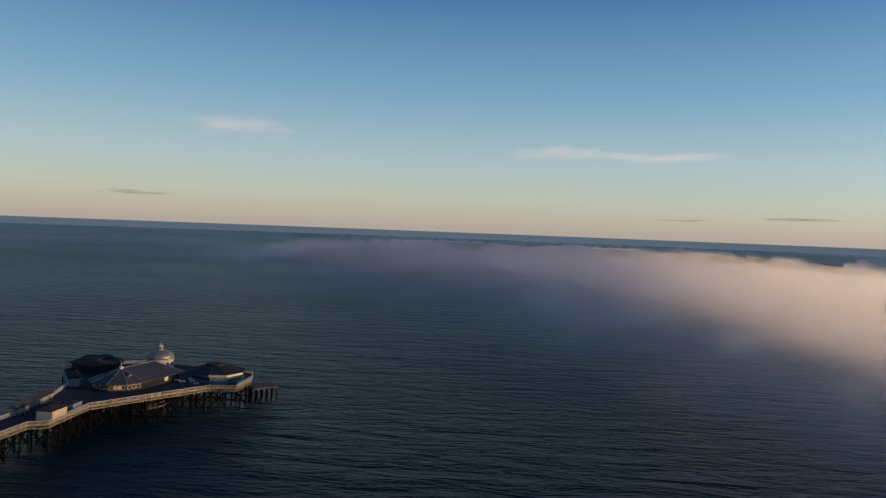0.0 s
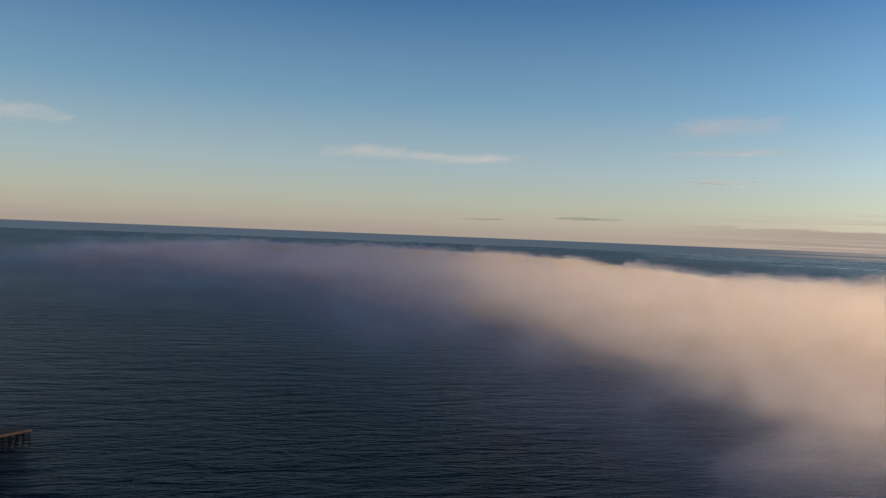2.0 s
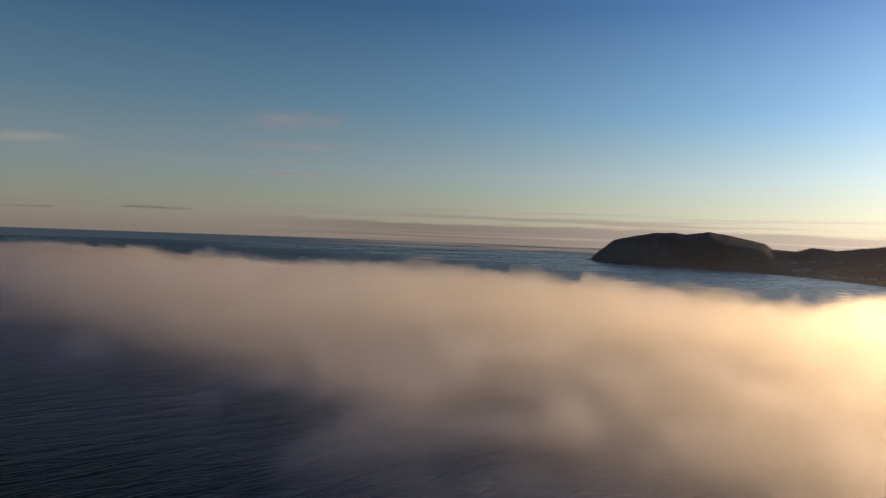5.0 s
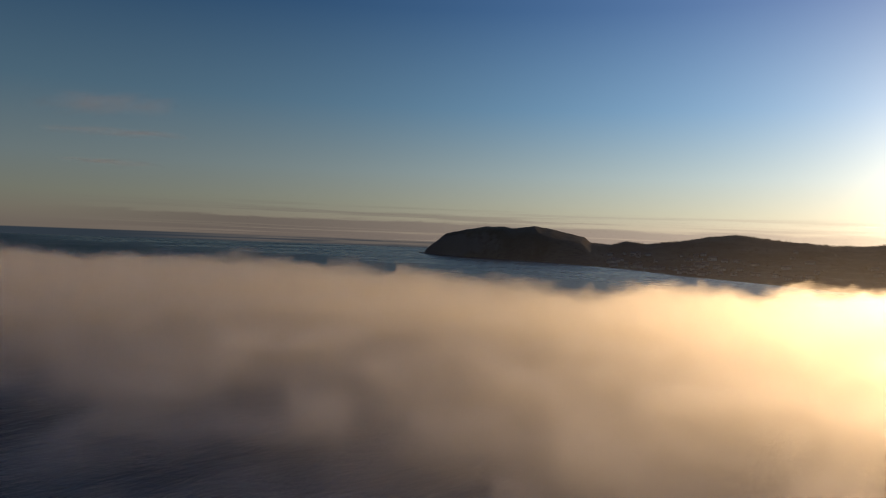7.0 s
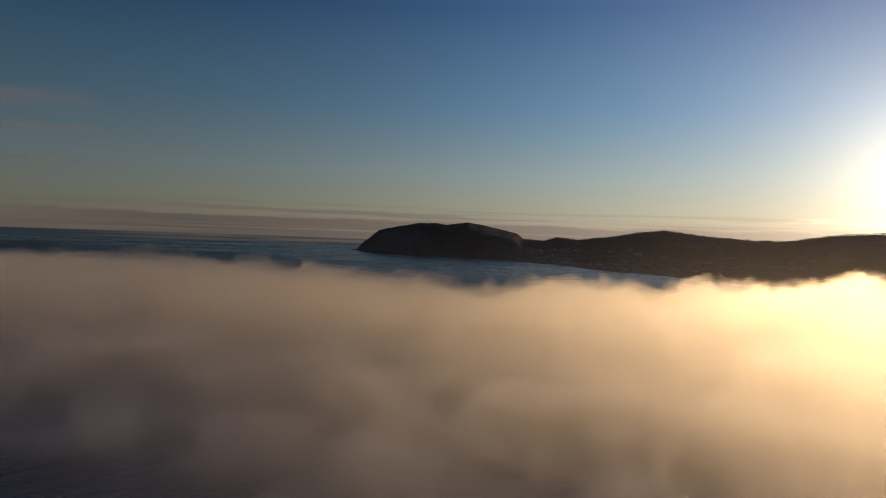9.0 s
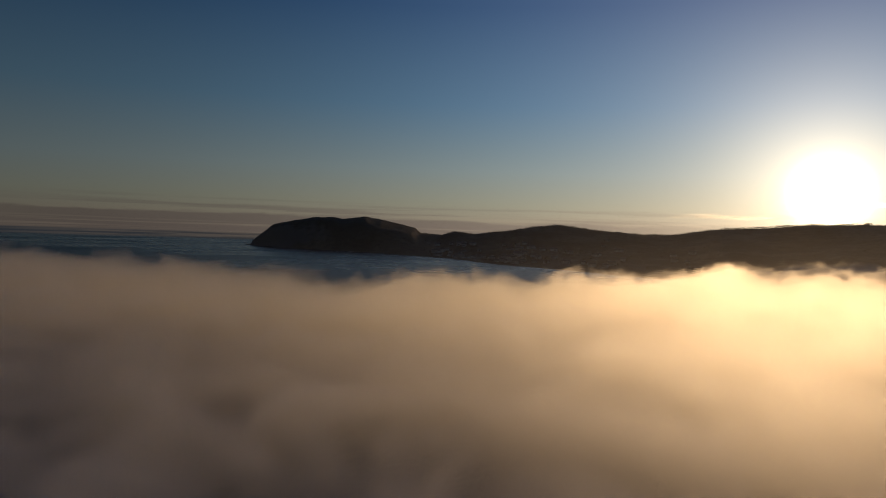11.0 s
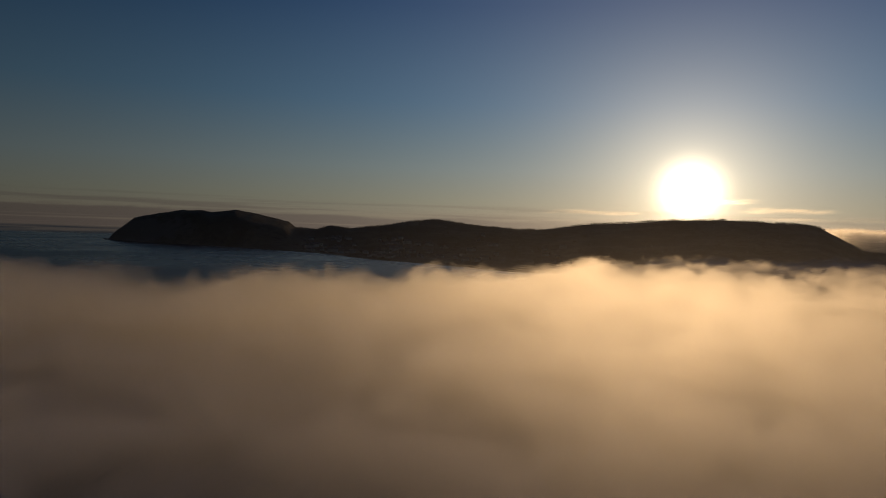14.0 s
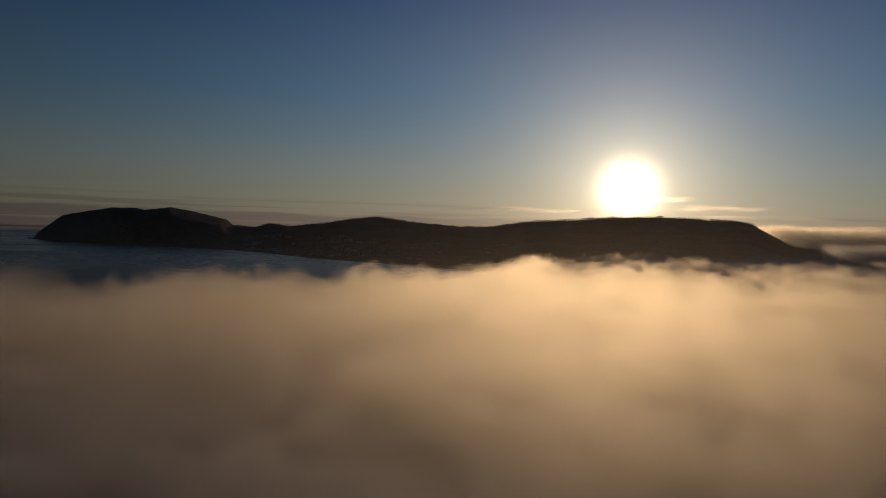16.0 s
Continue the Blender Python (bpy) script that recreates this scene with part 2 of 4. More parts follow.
def land_material():
    m = bpy.data.materials.new("rough pasture, woods and limestone")
    m.use_nodes = True
    n = Nodes(m.node_tree)
    g = n.add("ShaderNodeNewGeometry")
    pos = g.outputs["Position"]
    s = n.add("ShaderNodeSeparateXYZ")
    n.put(g.outputs["Normal"], s.inputs[0])
    fields = n.noise(pos, 0.006, 3.0, 0.5)
    fine = n.noise(pos, 0.05, 6.0, 0.7)
    c = n.mix(n.smooth(fields, 0.4, 0.6), (0.10, 0.078, 0.045, 1), (0.15, 0.115, 0.068, 1))
    c = n.mix(n.smooth(fine, 0.45, 0.7), c, (0.075, 0.055, 0.034, 1))
    steep = n.smooth(n.math("ADD", s.outputs[2], n.math("MULTIPLY", n.math("SUBTRACT", fine, 0.5), 0.4)), 0.86, 0.68)
    c = n.mix(steep, c, (0.16, 0.13, 0.105, 1))
    bp = n.add("ShaderNodeBump")
    bp.inputs["Strength"].default_value = 0.8
    bp.inputs["Distance"].default_value = 6.0
    n.put(fine, bp.inputs["Height"])
    b = n.add("ShaderNodeBsdfPrincipled")
    b.inputs["Roughness"].default_value = 0.9
    b.inputs["Specular IOR Level"].default_value = 0.2
    n.put(c, b.inputs["Base Color"])
    n.put(bp.outputs[0], b.inputs["Normal"])
    o = n.add("ShaderNodeOutputMaterial")
    n.put(b.outputs[0], o.inputs[0])
    return m


def fog_material(name, opacity, size=0.012, billow=17.0, edge=4.5):
    """Thin sheets of droplets: mostly clear, scattering light both ways and strongly forward."""
    m = bpy.data.materials.new(name)
    m.use_nodes = True
    n = Nodes(m.node_tree)
    pos = n.add("ShaderNodeNewGeometry").outputs["Position"]
    dens = n.add("ShaderNodeAttribute", attribute_name="fog_amount").outputs["Fac"]
    crown = n.add("ShaderNodeAttribute", attribute_name="fog_top").outputs["Fac"]
    sep3 = n.add("ShaderNodeSeparateXYZ")
    n.put(pos, sep3.inputs[0])
    big = n.noise(n.scaled(pos, 1, 1, 1.4), size * 0.5, 3.0, 0.5, 0.5)
    fine = n.noise(n.scaled(pos, 1, 1, 1.3), size * 2.4, 4.0, 0.55, 0.6)
    cloudy = n.math("ADD", n.math("MULTIPLY", big, 0.55), n.math("MULTIPLY", fine, 0.45))
    # billows along the top, patches within, wisps where the fog thins out
    below = n.math("SUBTRACT", n.math("ADD", crown, n.smooth(fine, 0.40, 0.72, -0.3 * billow, 0.7 * billow)), sep3.outputs[2])
    a = n.math("MULTIPLY", n.smooth(below, -0.23 * edge, edge), n.smooth(n.math("MULTIPLY_ADD", n.math("SUBTRACT", cloudy, 0.5), 1.75, dens), -0.1, 0.9))
    a = n.math("MULTIPLY", n.math("MULTIPLY", a, n.math("POWER", n.math("MAXIMUM", dens, 0.0), 1.6)), opacity)
    up = n.add("ShaderNodeCombineXYZ")
    up.inputs[2].default_value = 1.0
    away = n.add("ShaderNodeCombineXYZ")
    away.inputs[0].default_value, away.inputs[1].default_value = -math.sin(radians(101)), -math.cos(radians(101))
    dif = n.add("ShaderNodeBsdfDiffuse")
    dif.inputs[0].default_value = (0.95, 0.87, 0.79, 1)
    n.put(up.outputs[0], dif.inputs["Normal"])
    tra = n.add("ShaderNodeBsdfTranslucent")
    tra.inputs[0].default_value = (0.9, 0.9, 0.92, 1)
    aside = n.add("ShaderNodeCombineXYZ")
    aside.inputs[0].default_value, aside.inputs[1].default_value = -math.sin(radians(60)), -math.cos(radians(60))
    n.put(aside.outputs[0], tra.inputs["Normal"])
    # droplets bend the low sun's light onwards in a broad cone
    drop = n.add("ShaderNodeBsdfRefraction")
    drop.inputs["Color"].default_value = (1.0, 1.0, 1.0, 1)
    drop.inputs["Roughness"].default_value = 0.57
    drop.inputs["IOR"].default_value = 2.0
    n.put(away.outputs[0], drop.inputs["Normal"])
    s1 = n.add("ShaderNodeMixShader")
    s1.inputs[0].default_value = 0.27
    n.put(dif.outputs[0], s1.inputs[1])
    n.put(tra.outputs[0], s1.inputs[2])
    s2 = n.add("ShaderNodeMixShader")
    s2.inputs[0].default_value = 0.31
    n.put(s1.outputs[0], s2.inputs[1])
    n.put(drop.outputs[0], s2.inputs[2])
    clear = n.add("ShaderNodeBsdfTransparent")
    s3 = n.add("ShaderNodeMixShader")
    n.put(a, s3.inputs[0])
    n.put(clear.outputs[0], s3.inputs[1])
    n.put(s2.outputs[0], s3.inputs[2])
    o = n.add("ShaderNodeOutputMaterial")
    n.put(s3.outputs[0], o.inputs[0])
    return m


# ------------------------------------------------------------------ helpers for meshes
def link_mesh(name, verts, faces, mat, smooth=False):
    me = bpy.data.meshes.new(name)
    me.from_pydata(verts, [], faces)
    me.materials.append(mat)
    if smooth:
        me.polygons.foreach_set("use_smooth", [True] * len(me.polygons))
    me.update()
    return new(name, me)


def part(name, bm, mat, parent=None, label="", smooth=False):
    """Links a bmesh as one mesh object under a thing or under a part."""
    me = bpy.data.meshes.new(name)
    bmesh.ops.recalc_face_normals(bm, faces=bm.faces)
    bm.to_mesh(me)
    bm.free()
    me.materials.append(mat)
    if smooth:
        me.polygons.foreach_set("use_smooth", [True] * len(me.polygons))
    ob = new(name, me)
    if parent is not None:
        ob.parent = parent
        ob.matrix_parent_inverse = parent.matrix_world.inverted() if False else Matrix.Identity(4)
    if label:
        ob["label"] = label
    return ob


def thing(name, at, label, category, turn=0.0, group="", kind=""):
    """An empty at the base of a thing, which carries its parts."""
    ob = new(name)
    ob.matrix_basis = pose(*at, 0, 0, turn)
    return tagged(ob, label, category, group, kind)


def box(bm, x0, x1, y0, y1, z0, z1, bevel=0.0):
    vs = [bm.verts.new((x, y, z)) for z in (z0, z1) for x, y in ((x0, y0), (x1, y0), (x1, y1), (x0, y1))]
    fs = [bm.faces.new([vs[i] for i in f]) for f in ((3, 2, 1, 0), (4, 5, 6, 7), (0, 1, 5, 4), (1, 2, 6, 5), (2, 3, 7, 6), (3, 0, 4, 7))]
    if bevel:
        bmesh.ops.bevel(bm, geom=list({e for f in fs for e in f.edges}), offset=bevel, segments=1, affect="EDGES")
    return bm


def beam(bm, a, b, wide, high):
    """A squared beam between two points."""
    a, b = Vector(a), Vector(b)
    f = (b - a).normalized()
    s = f.cross(Vector((0, 0, 1)))
    if s.length < 1e-4:
        s = Vector((1, 0, 0))
    s.normalize()
    u = s.cross(f)
    ring = [(-1, -1), (1, -1), (1, 1), (-1, 1)]
    va = [bm.verts.new(a + s * (i * wide / 2) + u * (j * high / 2)) for i, j in ring]
    vb = [bm.verts.new(b + s * (i * wide / 2) + u * (j * high / 2)) for i, j in ring]
    bm.faces.new(va[::-1])
    bm.faces.new(vb)
    for i in range(4):
        bm.faces.new((va[i], va[(i + 1) % 4], vb[(i + 1) % 4], vb[i]))
    return bm


def tube(bm, x, y, z0, z1, r0, r1=None, n=10):
    r1 = r0 if r1 is None else r1
    lo = [bm.verts.new((x + r0 * math.cos(6.2832 * i / n), y + r0 * math.sin(6.2832 * i / n), z0)) for i in range(n)]
    hi = [bm.verts.new((x + r1 * math.cos(6.2832 * i / n), y + r1 * math.sin(6.2832 * i / n), z1)) for i in range(n)]
    for i in range(n):
        bm.faces.new((lo[i], lo[(i + 1) % n], hi[(i + 1) % n], hi[i]))
    bm.faces.new(hi)
    bm.faces.new(lo[::-1])
    return bm


def lathe(bm, profile, n=24, x=0.0, y=0.0, wobble=0.0):
    """A body turned from (radius, height) pairs."""
    rings = []
    for r, z in profile:
        rings.append([bm.verts.new((x + r * (1 + wobble * (i % 2)) * math.cos(6.2832 * i / n), y + r * (1 + wobble * (i % 2)) * math.sin(6.2832 * i / n), z)) for i in range(n)])
    for a, b in zip(rings, rings[1:]):
        for i in range(n):
            bm.faces.new((a[i], a[(i + 1) % n], b[(i + 1) % n], b[i]))
    bm.faces.new(rings[-1])
    bm.faces.new(rings[0][::-1])
    return bm


def prism(bm, ring, z0, z1):
    """A slab over a plan outline, counter-clockwise."""
    lo = [bm.verts.new((x, y, z0)) for x, y in ring]
    hi = [bm.verts.new((x, y, z1)) for x, y in ring]
    k = len(ring)
    for i in range(k):
        bm.faces.new((lo[i], lo[(i + 1) % k], hi[(i + 1) % k], hi[i]))
    bm.faces.new(hi)
    bm.faces.new(lo[::-1])
    return bm


def smoothstep(lo, hi, v):
    u = np.clip((np.asarray(v, float) - lo) / (hi - lo), 0, 1)
    return u * u * (3 - 2 * u)


def fbm(x, y, z=0.0, octaves=4):
    return noise.fractal((x, y, z), 1.0, 2.0, octaves)


# ------------------------------------------------------------------ sea
def build_sea():
    rings = [0.0] + [6 * 1.16 ** i for i in range(46)]
    rings = [r for r in rings if r < 4900] + [4950.0]
    n = 96
    verts, faces = [(0, 0, 0)], []
    for r in rings[1:]:
        verts += [(r * math.cos(6.283185 * i / n), r * math.sin(6.283185 * i / n), 0) for i in range(n)]
    for i in range(n):
        faces.append((0, 1 + i, 1 + (i + 1) % n))
    for k in range(len(rings) - 2):
        a, b = 1 + k * n, 1 + (k + 1) * n
        faces += [(a + i, b + i, b + (i + 1) % n, a + (i + 1) % n) for i in range(n)]
    ob = link_mesh("water", verts, faces, sea_material(), True)
    tagged(ob, "dark blue open sea with low wind ripples", "sea", kind="structure")


build_sea()

# ------------------------------------------------------------------ land round the bay
# bearing from the bay's middle, angle of the skyline above eye level
SKYLINE = [(57.0, -1.7), (57.45, -1.17), (57.85, -0.98), (58.4, -0.55), (59.5, 0.4), (60.2, 0.6), (62.5, 1.07), (63.9, 1.12), (64.6, 1.0), (66.4, 1.25), (67.7, 1.05),
           (70.2, 0.5), (70.7, 0.1), (72.2, 0.0), (73.2, 0.3), (74.8, 0.17), (77.7, 0.53), (79.0, 0.80), (81.2, 1.06), (83.8, 0.75),
           (87.6, 0.50), (89.6, 0.56), (92.4, 1.0), (95.7, 1.2), (99.0, 1.5), (102.5, 1.52), (107.3, 1.36), (108.2, 1.15), (110.7, -0.2),
           (113.0, -0.35), (118.0, 0.5), (130.0, 1.2), (160.0, 1.4), (200.0, 1.2), (250.0, 1.0), (292.0, -1.2)]
SHORE = [(57.0, 3230), (61, 2830), (67, 2500), (70, 2290), (73, 2130), (77, 1800), (81, 1660), (87, 1450), (95, 1300), (110, 1050),
         (140, 780), (180, 700), (230, 700), (270, 600), (292, 560)]
MID = (60.0, 0.0)


def table(rows, v):
    return float(np.interp(v, [r[0] for r in rows], [r[1] for r in rows]))


def land_height(az, r):
    shore, ridge = table(SHORE, az), 3150.0
    top = 66 + ridge * math.tan(radians(table(SKYLINE, az)))
    x, y = MID[0] + r * math.sin(radians(az)), MID[1] + r * math.cos(radians(az))
    u = (r - shore) / max(ridge - shore, 40.0)
    if u < 0:
        return -4.0 + 3.0 * max(u, -1.0) * 4
    head = float(smoothstep(75.5, 66.0, az))
    slope = min(u, 1.0)
    cliff = float(smoothstep(0.0, 0.55, slope)) * 0.75 + 0.25 * slope
    plain = 0.06 * min(1, slope * 12) + 0.94 * float(smoothstep(0.22, 1.0, slope)) ** 1.25
    z = top * (head * cliff + (1 - head) * plain)
    rough = min(1.0, u * 3) * min(1.0, max(0.0, 1.15 - u) * 4 + 0.3)
    z += rough * (1 - min(1, slope) ** 8) * (16 * fbm(x / 260, y / 260) + 5 * fbm(x / 60, y / 60, 7.0)) * min(1.0, max(top, 0) / 60)
    z += min(1, u * 5) * 2.2 * fbm(x / 28, y / 28, 3.0) * (1 if top > 15 else 0.3)
    if u > 1:
        back = (r - ridge) / 1800
        z = z * (1 - back * 0.7) - head * 240 * back
        far = float(smoothstep(108, 112, az)) * float(smoothstep(140, 120, az))
        if far > 0:
            z = max(z, far * (40 + 138 * math.exp(-((r - 4550) / 330) ** 2) * (0.85 + 0.2 * fbm(x / 500, y / 500))))
    return z


def land_point(az, r, lift=0.0):
    return (MID[0] + r * math.sin(radians(az)), MID[1] + r * math.cos(radians(az)), land_height(az, r) + lift)


def build_land():
    azs = list(np.arange(57.1, 112.0, 0.16)) + list(np.arange(112.0, 293.0, 1.5))
    verts, faces = [], []
    steps = [0.0, 0.012, 0.025, 0.04, 0.06, 0.085, 0.11, 0.14, 0.18, 0.22, 0.26, 0.31, 0.36, 0.42, 0.48, 0.54, 0.6, 0.66, 0.72, 0.78, 0.83, 0.88,
             0.92, 0.96, 0.985, 1.0]
    for a in azs:
        s = table(SHORE, a) - 30
        rs = [s + (3150 - s) * f for f in steps] + [3200, 3280, 3400, 3600, 3900, 4250, 4600, 4880]
        verts += [land_point(a, r) for r in rs]
    k = len(steps) + 8
    for i in range(len(azs) - 1):
        for j in range(k - 1):
            a = i * k + j
            faces.append((a, a + k, a + k + 1, a + 1))
    ob = link_mesh("ground", verts, faces, land_material(), True)
    tagged(ob, "dark limestone headland and wooded hills round a bay", "headland", kind="structure")


build_land()


# ------------------------------------------------------------------ fog
FOG_FAR = [(-40, 900), (-20, 1250), (-14.5, 1560), (-1.5, 2200), (7.8, 2080), (13.3, 1930), (18, 1800), (25, 1540), (32, 1280), (49, 1000), (65, 740),
           (77, 720), (88.6, 860), (91.5, 1020), (93.3, 1280), (99.7, 1610), (113.8, 2230), (130, 2300), (160, 2000)]
FOG_NEAR = [(-40, 1900), (-24, 1500), (-20, 1080), (-14, 760), (-5, 560), (2, 390), (10, 240), (20, 142), (30, 86), (45, 57), (60, 40), (80, 30), (115, 30), (160, 40)]


def fog_mesh(name, label, verts, faces, amount, crown, mat):
    me = bpy.data.meshes.new(name)
    me.from_pydata(verts.tolist(), [], faces.tolist())
    for key, values in (("fog_amount", amount), ("fog_top", crown)):
        at = me.attributes.new(key, "FLOAT", "POINT")
        at.data.foreach_set("value", values.astype(np.float32))
    me.materials.append(mat)
    me.update()
    return tagged(new(name, me), label, "fog", kind="stuff")


def bay_fog(x, y):
    """How much fog lies over a point of the bay, and how high it reaches."""
    r = max(math.hypot(x - MID[0], y - MID[1]), 1.0)
    a = math.degrees(math.atan2(x - MID[0], y - MID[1]))
    if a < -60:
        a += 360
    if a < -28 or a > 175:
        return 0.0, 0.0
    near, far = table(FOG_NEAR, a), table(FOG_FAR, a)
    n1 = fbm(x / 420, y / 420, 1.0, 3)
    n2 = fbm(x / 110, y / 110, 5.0, 3)
    inner = math.log(r / (0.45 * near)) / 2.1 + 0.12 * n1 + 0.08 * n2
    n3 = fbm(x / 46, y / 46, 9.0, 2)
    outer = (far - r) / (0.03 * far + 22) + 1.5 * n2 + 0.5 * n1 + 0.35 * n3
    c = min(1.0, max(0.0, inner)) * float(smoothstep(-0.4, 1.0, outer)) * (0.9 + 0.1 * float(smoothstep(-16, 40, a)))
    rim = float(smoothstep(0.45, 0.85, r / far))
    c *= 0.93 + 0.07 * rim
    crown = (28.0 + 3 * n1 + 4 * n2 + 8 * max(0.0, n2 - 0.08) + (3 + 10 * rim) * max(n3, -0.25)) * (0.5 + 0.5 * float(smoothstep(-0.4, 0.9, outer)))
    # the nearest fog lies low, in the shade of the bank beyond it
    east = float(smoothstep(66, 95, a))
    low = 15.0 + 2.0 * n1 + 2.0 * n2 + 5.5 * east
    return c, low + (crown - low) * float(smoothstep(60 + 320 * east, 680 + 70 * east, r + 120 * n1 + 60 * n2))


def build_veils(name, label, mat, shape, bearing, step, along, across, levels):
    """Thin parallel veils that rise gently towards the sun, one behind another; shape(x, y) gives amount and top."""
    rise = math.tan(radians(6.8))
    ahead = Vector((math.sin(radians(bearing)), math.cos(radians(bearing))))
    s0, t0 = along[0], across[0]
    ns, nt = int((along[1] - s0) / step), int((across[1] - t0) / step)
    cover, crown = np.zeros((ns, nt)), np.zeros((ns, nt))
    xs, ys = np.zeros((ns, nt)), np.zeros((ns, nt))
    for i in range(ns):
        for j in range(nt):
            u, v = s0 + i * step, t0 + j * step
            xs[i, j], ys[i, j] = ahead.x * u - ahead.y * v, ahead.y * u + ahead.x * v
            cover[i, j], crown[i, j] = shape(xs[i, j], ys[i, j])
    verts, faces, amount, tops = [], [], [], []
    total = 0
    for k in range(-levels, ns - 1):
        lo, hi = max(k, 0), min(k + levels, ns - 1)
        if hi - lo < 1:
            continue
        ii = np.arange(lo, hi + 1)
        z = 0.6 + (ii - k) * step * rise
        c, h = cover[ii], crown[ii]
        live = (c > 0.01) & (h + 16 > z[:, None])
        grid = np.arange(len(ii) * nt).reshape(len(ii), nt)
        quads = np.stack([grid[:-1, :-1], grid[1:, :-1], grid[1:, 1:], grid[:-1, 1:]], -1).reshape(-1, 4)
        quads = quads[live.ravel()[quads].any(1)]
        if not len(quads):
            continue
        used, flat = np.unique(quads, return_inverse=True)
        pts = np.stack([xs[ii], ys[ii], np.repeat(z[:, None], nt, 1)], -1).reshape(-1, 3)
        verts.append(pts[used])
        amount.append(c.ravel()[used])
        tops.append(h.ravel()[used])
        faces.append(flat.reshape(-1, 4) + total)
        total += len(used)
    fog_mesh(name, label, np.concatenate(verts), np.concatenate(faces), np.concatenate(amount), np.concatenate(tops), mat)


def polar(x, y):
    return math.degrees(math.atan2(x - MID[0], y - MID[1])) % 360, math.hypot(x - MID[0], y - MID[1])


def spill_fog(x, y):
    """A deep bank behind the ridge that rolls over its shoulder."""
    a, r = polar(x, y)
    n2 = fbm(x / 260, y / 260, 5.0, 3)
    c = float(smoothstep(107.4, 109.6, a + 0.5 * n2)) * float(smoothstep(2820, 3050, r + 60 * n2)) * float(smoothstep(4750, 4300, r))
    return c, 64 + 70 * float(smoothstep(2850, 3300, r)) + 12 * n2 + (r - 3150) * 0.008


def tongue_fog(x, y):
    """A low tongue creeping out of the valley."""
    a, r = polar(x, y)
    n2 = fbm(x / 180, y / 180, 8.0, 3)
    c = float(smoothstep(111.6, 113.6, a + 0.6 * n2)) * float(smoothstep(2150, 2300, r + 50 * n2)) * float(smoothstep(2900, 2700, r))
    return c, 67 + 7 * n2 + (r - 2400) * 0.01


def build_haze(mat):
    """Thin haze standing over the bay in front of the hills."""
    heights = [0, 20, 45, 70, 95, 125, 170]
    azs = np.arange(16, 134, 2.0)
    verts, faces, amount = [], [], []
    for r in (990, 1040):
        base = len(verts)
        for a in azs:
            for z in heights:
                verts.append((MID[0] + r * math.sin(radians(a)), MID[1] + r * math.cos(radians(a)), z + 0.3))
                amount.append((1 - z / 170) ** 0.8 * float(smoothstep(24, 66, a)) * float(smoothstep(132, 120, a)))
        k = len(heights)
        for i in range(len(azs) - 1):
            faces += [(base + i * k + j, base + (i + 1) * k + j, base + (i + 1) * k + j + 1, base + i * k + j + 1) for j in range(k - 1)]
    fog_mesh("haze", "thin warm haze over the bay", np.array(verts), np.array(faces), np.array(amount), np.full(len(verts), 999.0), mat)


build_veils("fog_bank", "low bank of sea fog lying on the bay", fog_material("sea fog", 0.21), bay_fog, 47, 16.0, (-800, 2800), (-2150, 1620), 25)
M_HILL_FOG = fog_material("hill fog", 0.3, 0.006, 10.0, 22.0)
build_veils("fog_spill", "fog pouring over a gap in the hills", M_HILL_FOG, spill_fog, 113, 40.0, (2650, 4900), (-700, 500), 34)
build_veils("fog_tongue", "low tongue of fog in a valley mouth", M_HILL_FOG, tongue_fog, 113, 25.0, (2050, 2950), (-600, 200), 27)
build_haze(fog_material("bay haze", 0.026, 0.002, 0.0))

# ------------------------------------------------------------------ pier
DECK_Z = 8.3
PIER_AT = Vector((-106.0, 240.0, 0.0))
EAST = [(-200.5, -400), (-110.5, 197), (-105.8, 199), (-104.6, 219), (-78, 249.5), (-69, 250.5), (-67.3, 263)]
NORTH = [(-70, 276), (-93, 286), (-112, 289), (-137, 281)]
WEST = [(-139, 270), (-124.5, 246), (-121, 229), (-119.8, 205), (-210, -400)]
OUTLINE = EAST + NORTH + WEST


def inside(x, y, ring=OUTLINE):
    hit = False
    for (x0, y0), (x1, y1) in zip(ring, ring[1:] + ring[:1]):
        if (y0 > y) != (y1 > y) and x < (x1 - x0) * (y - y0) / (y1 - y0) + x0:
            hit = not hit
    return hit


pier = thing("pier", PIER_AT, "long iron seaside pier with planked deck and white railings", "pier")


def pier_part(name, bm, mat, label=""):
    bmesh.ops.translate(bm, verts=bm.verts, vec=-PIER_AT)
    return part(name, bm, mat, pier, label)


def place_piece(name, me, parent, m):
    """One more object on a shared mesh, as a part of its thing."""
    ob = new(name, me)
    ob.parent = parent
    ob.matrix_basis = m
    return ob


def mesh_of(name, bm, mat):
    me = bpy.data.meshes.new(name)
    bmesh.ops.recalc_face_normals(bm, faces=bm.faces)
    bm.to_mesh(me)
    bm.free()
    me.materials.append(mat)
    return me


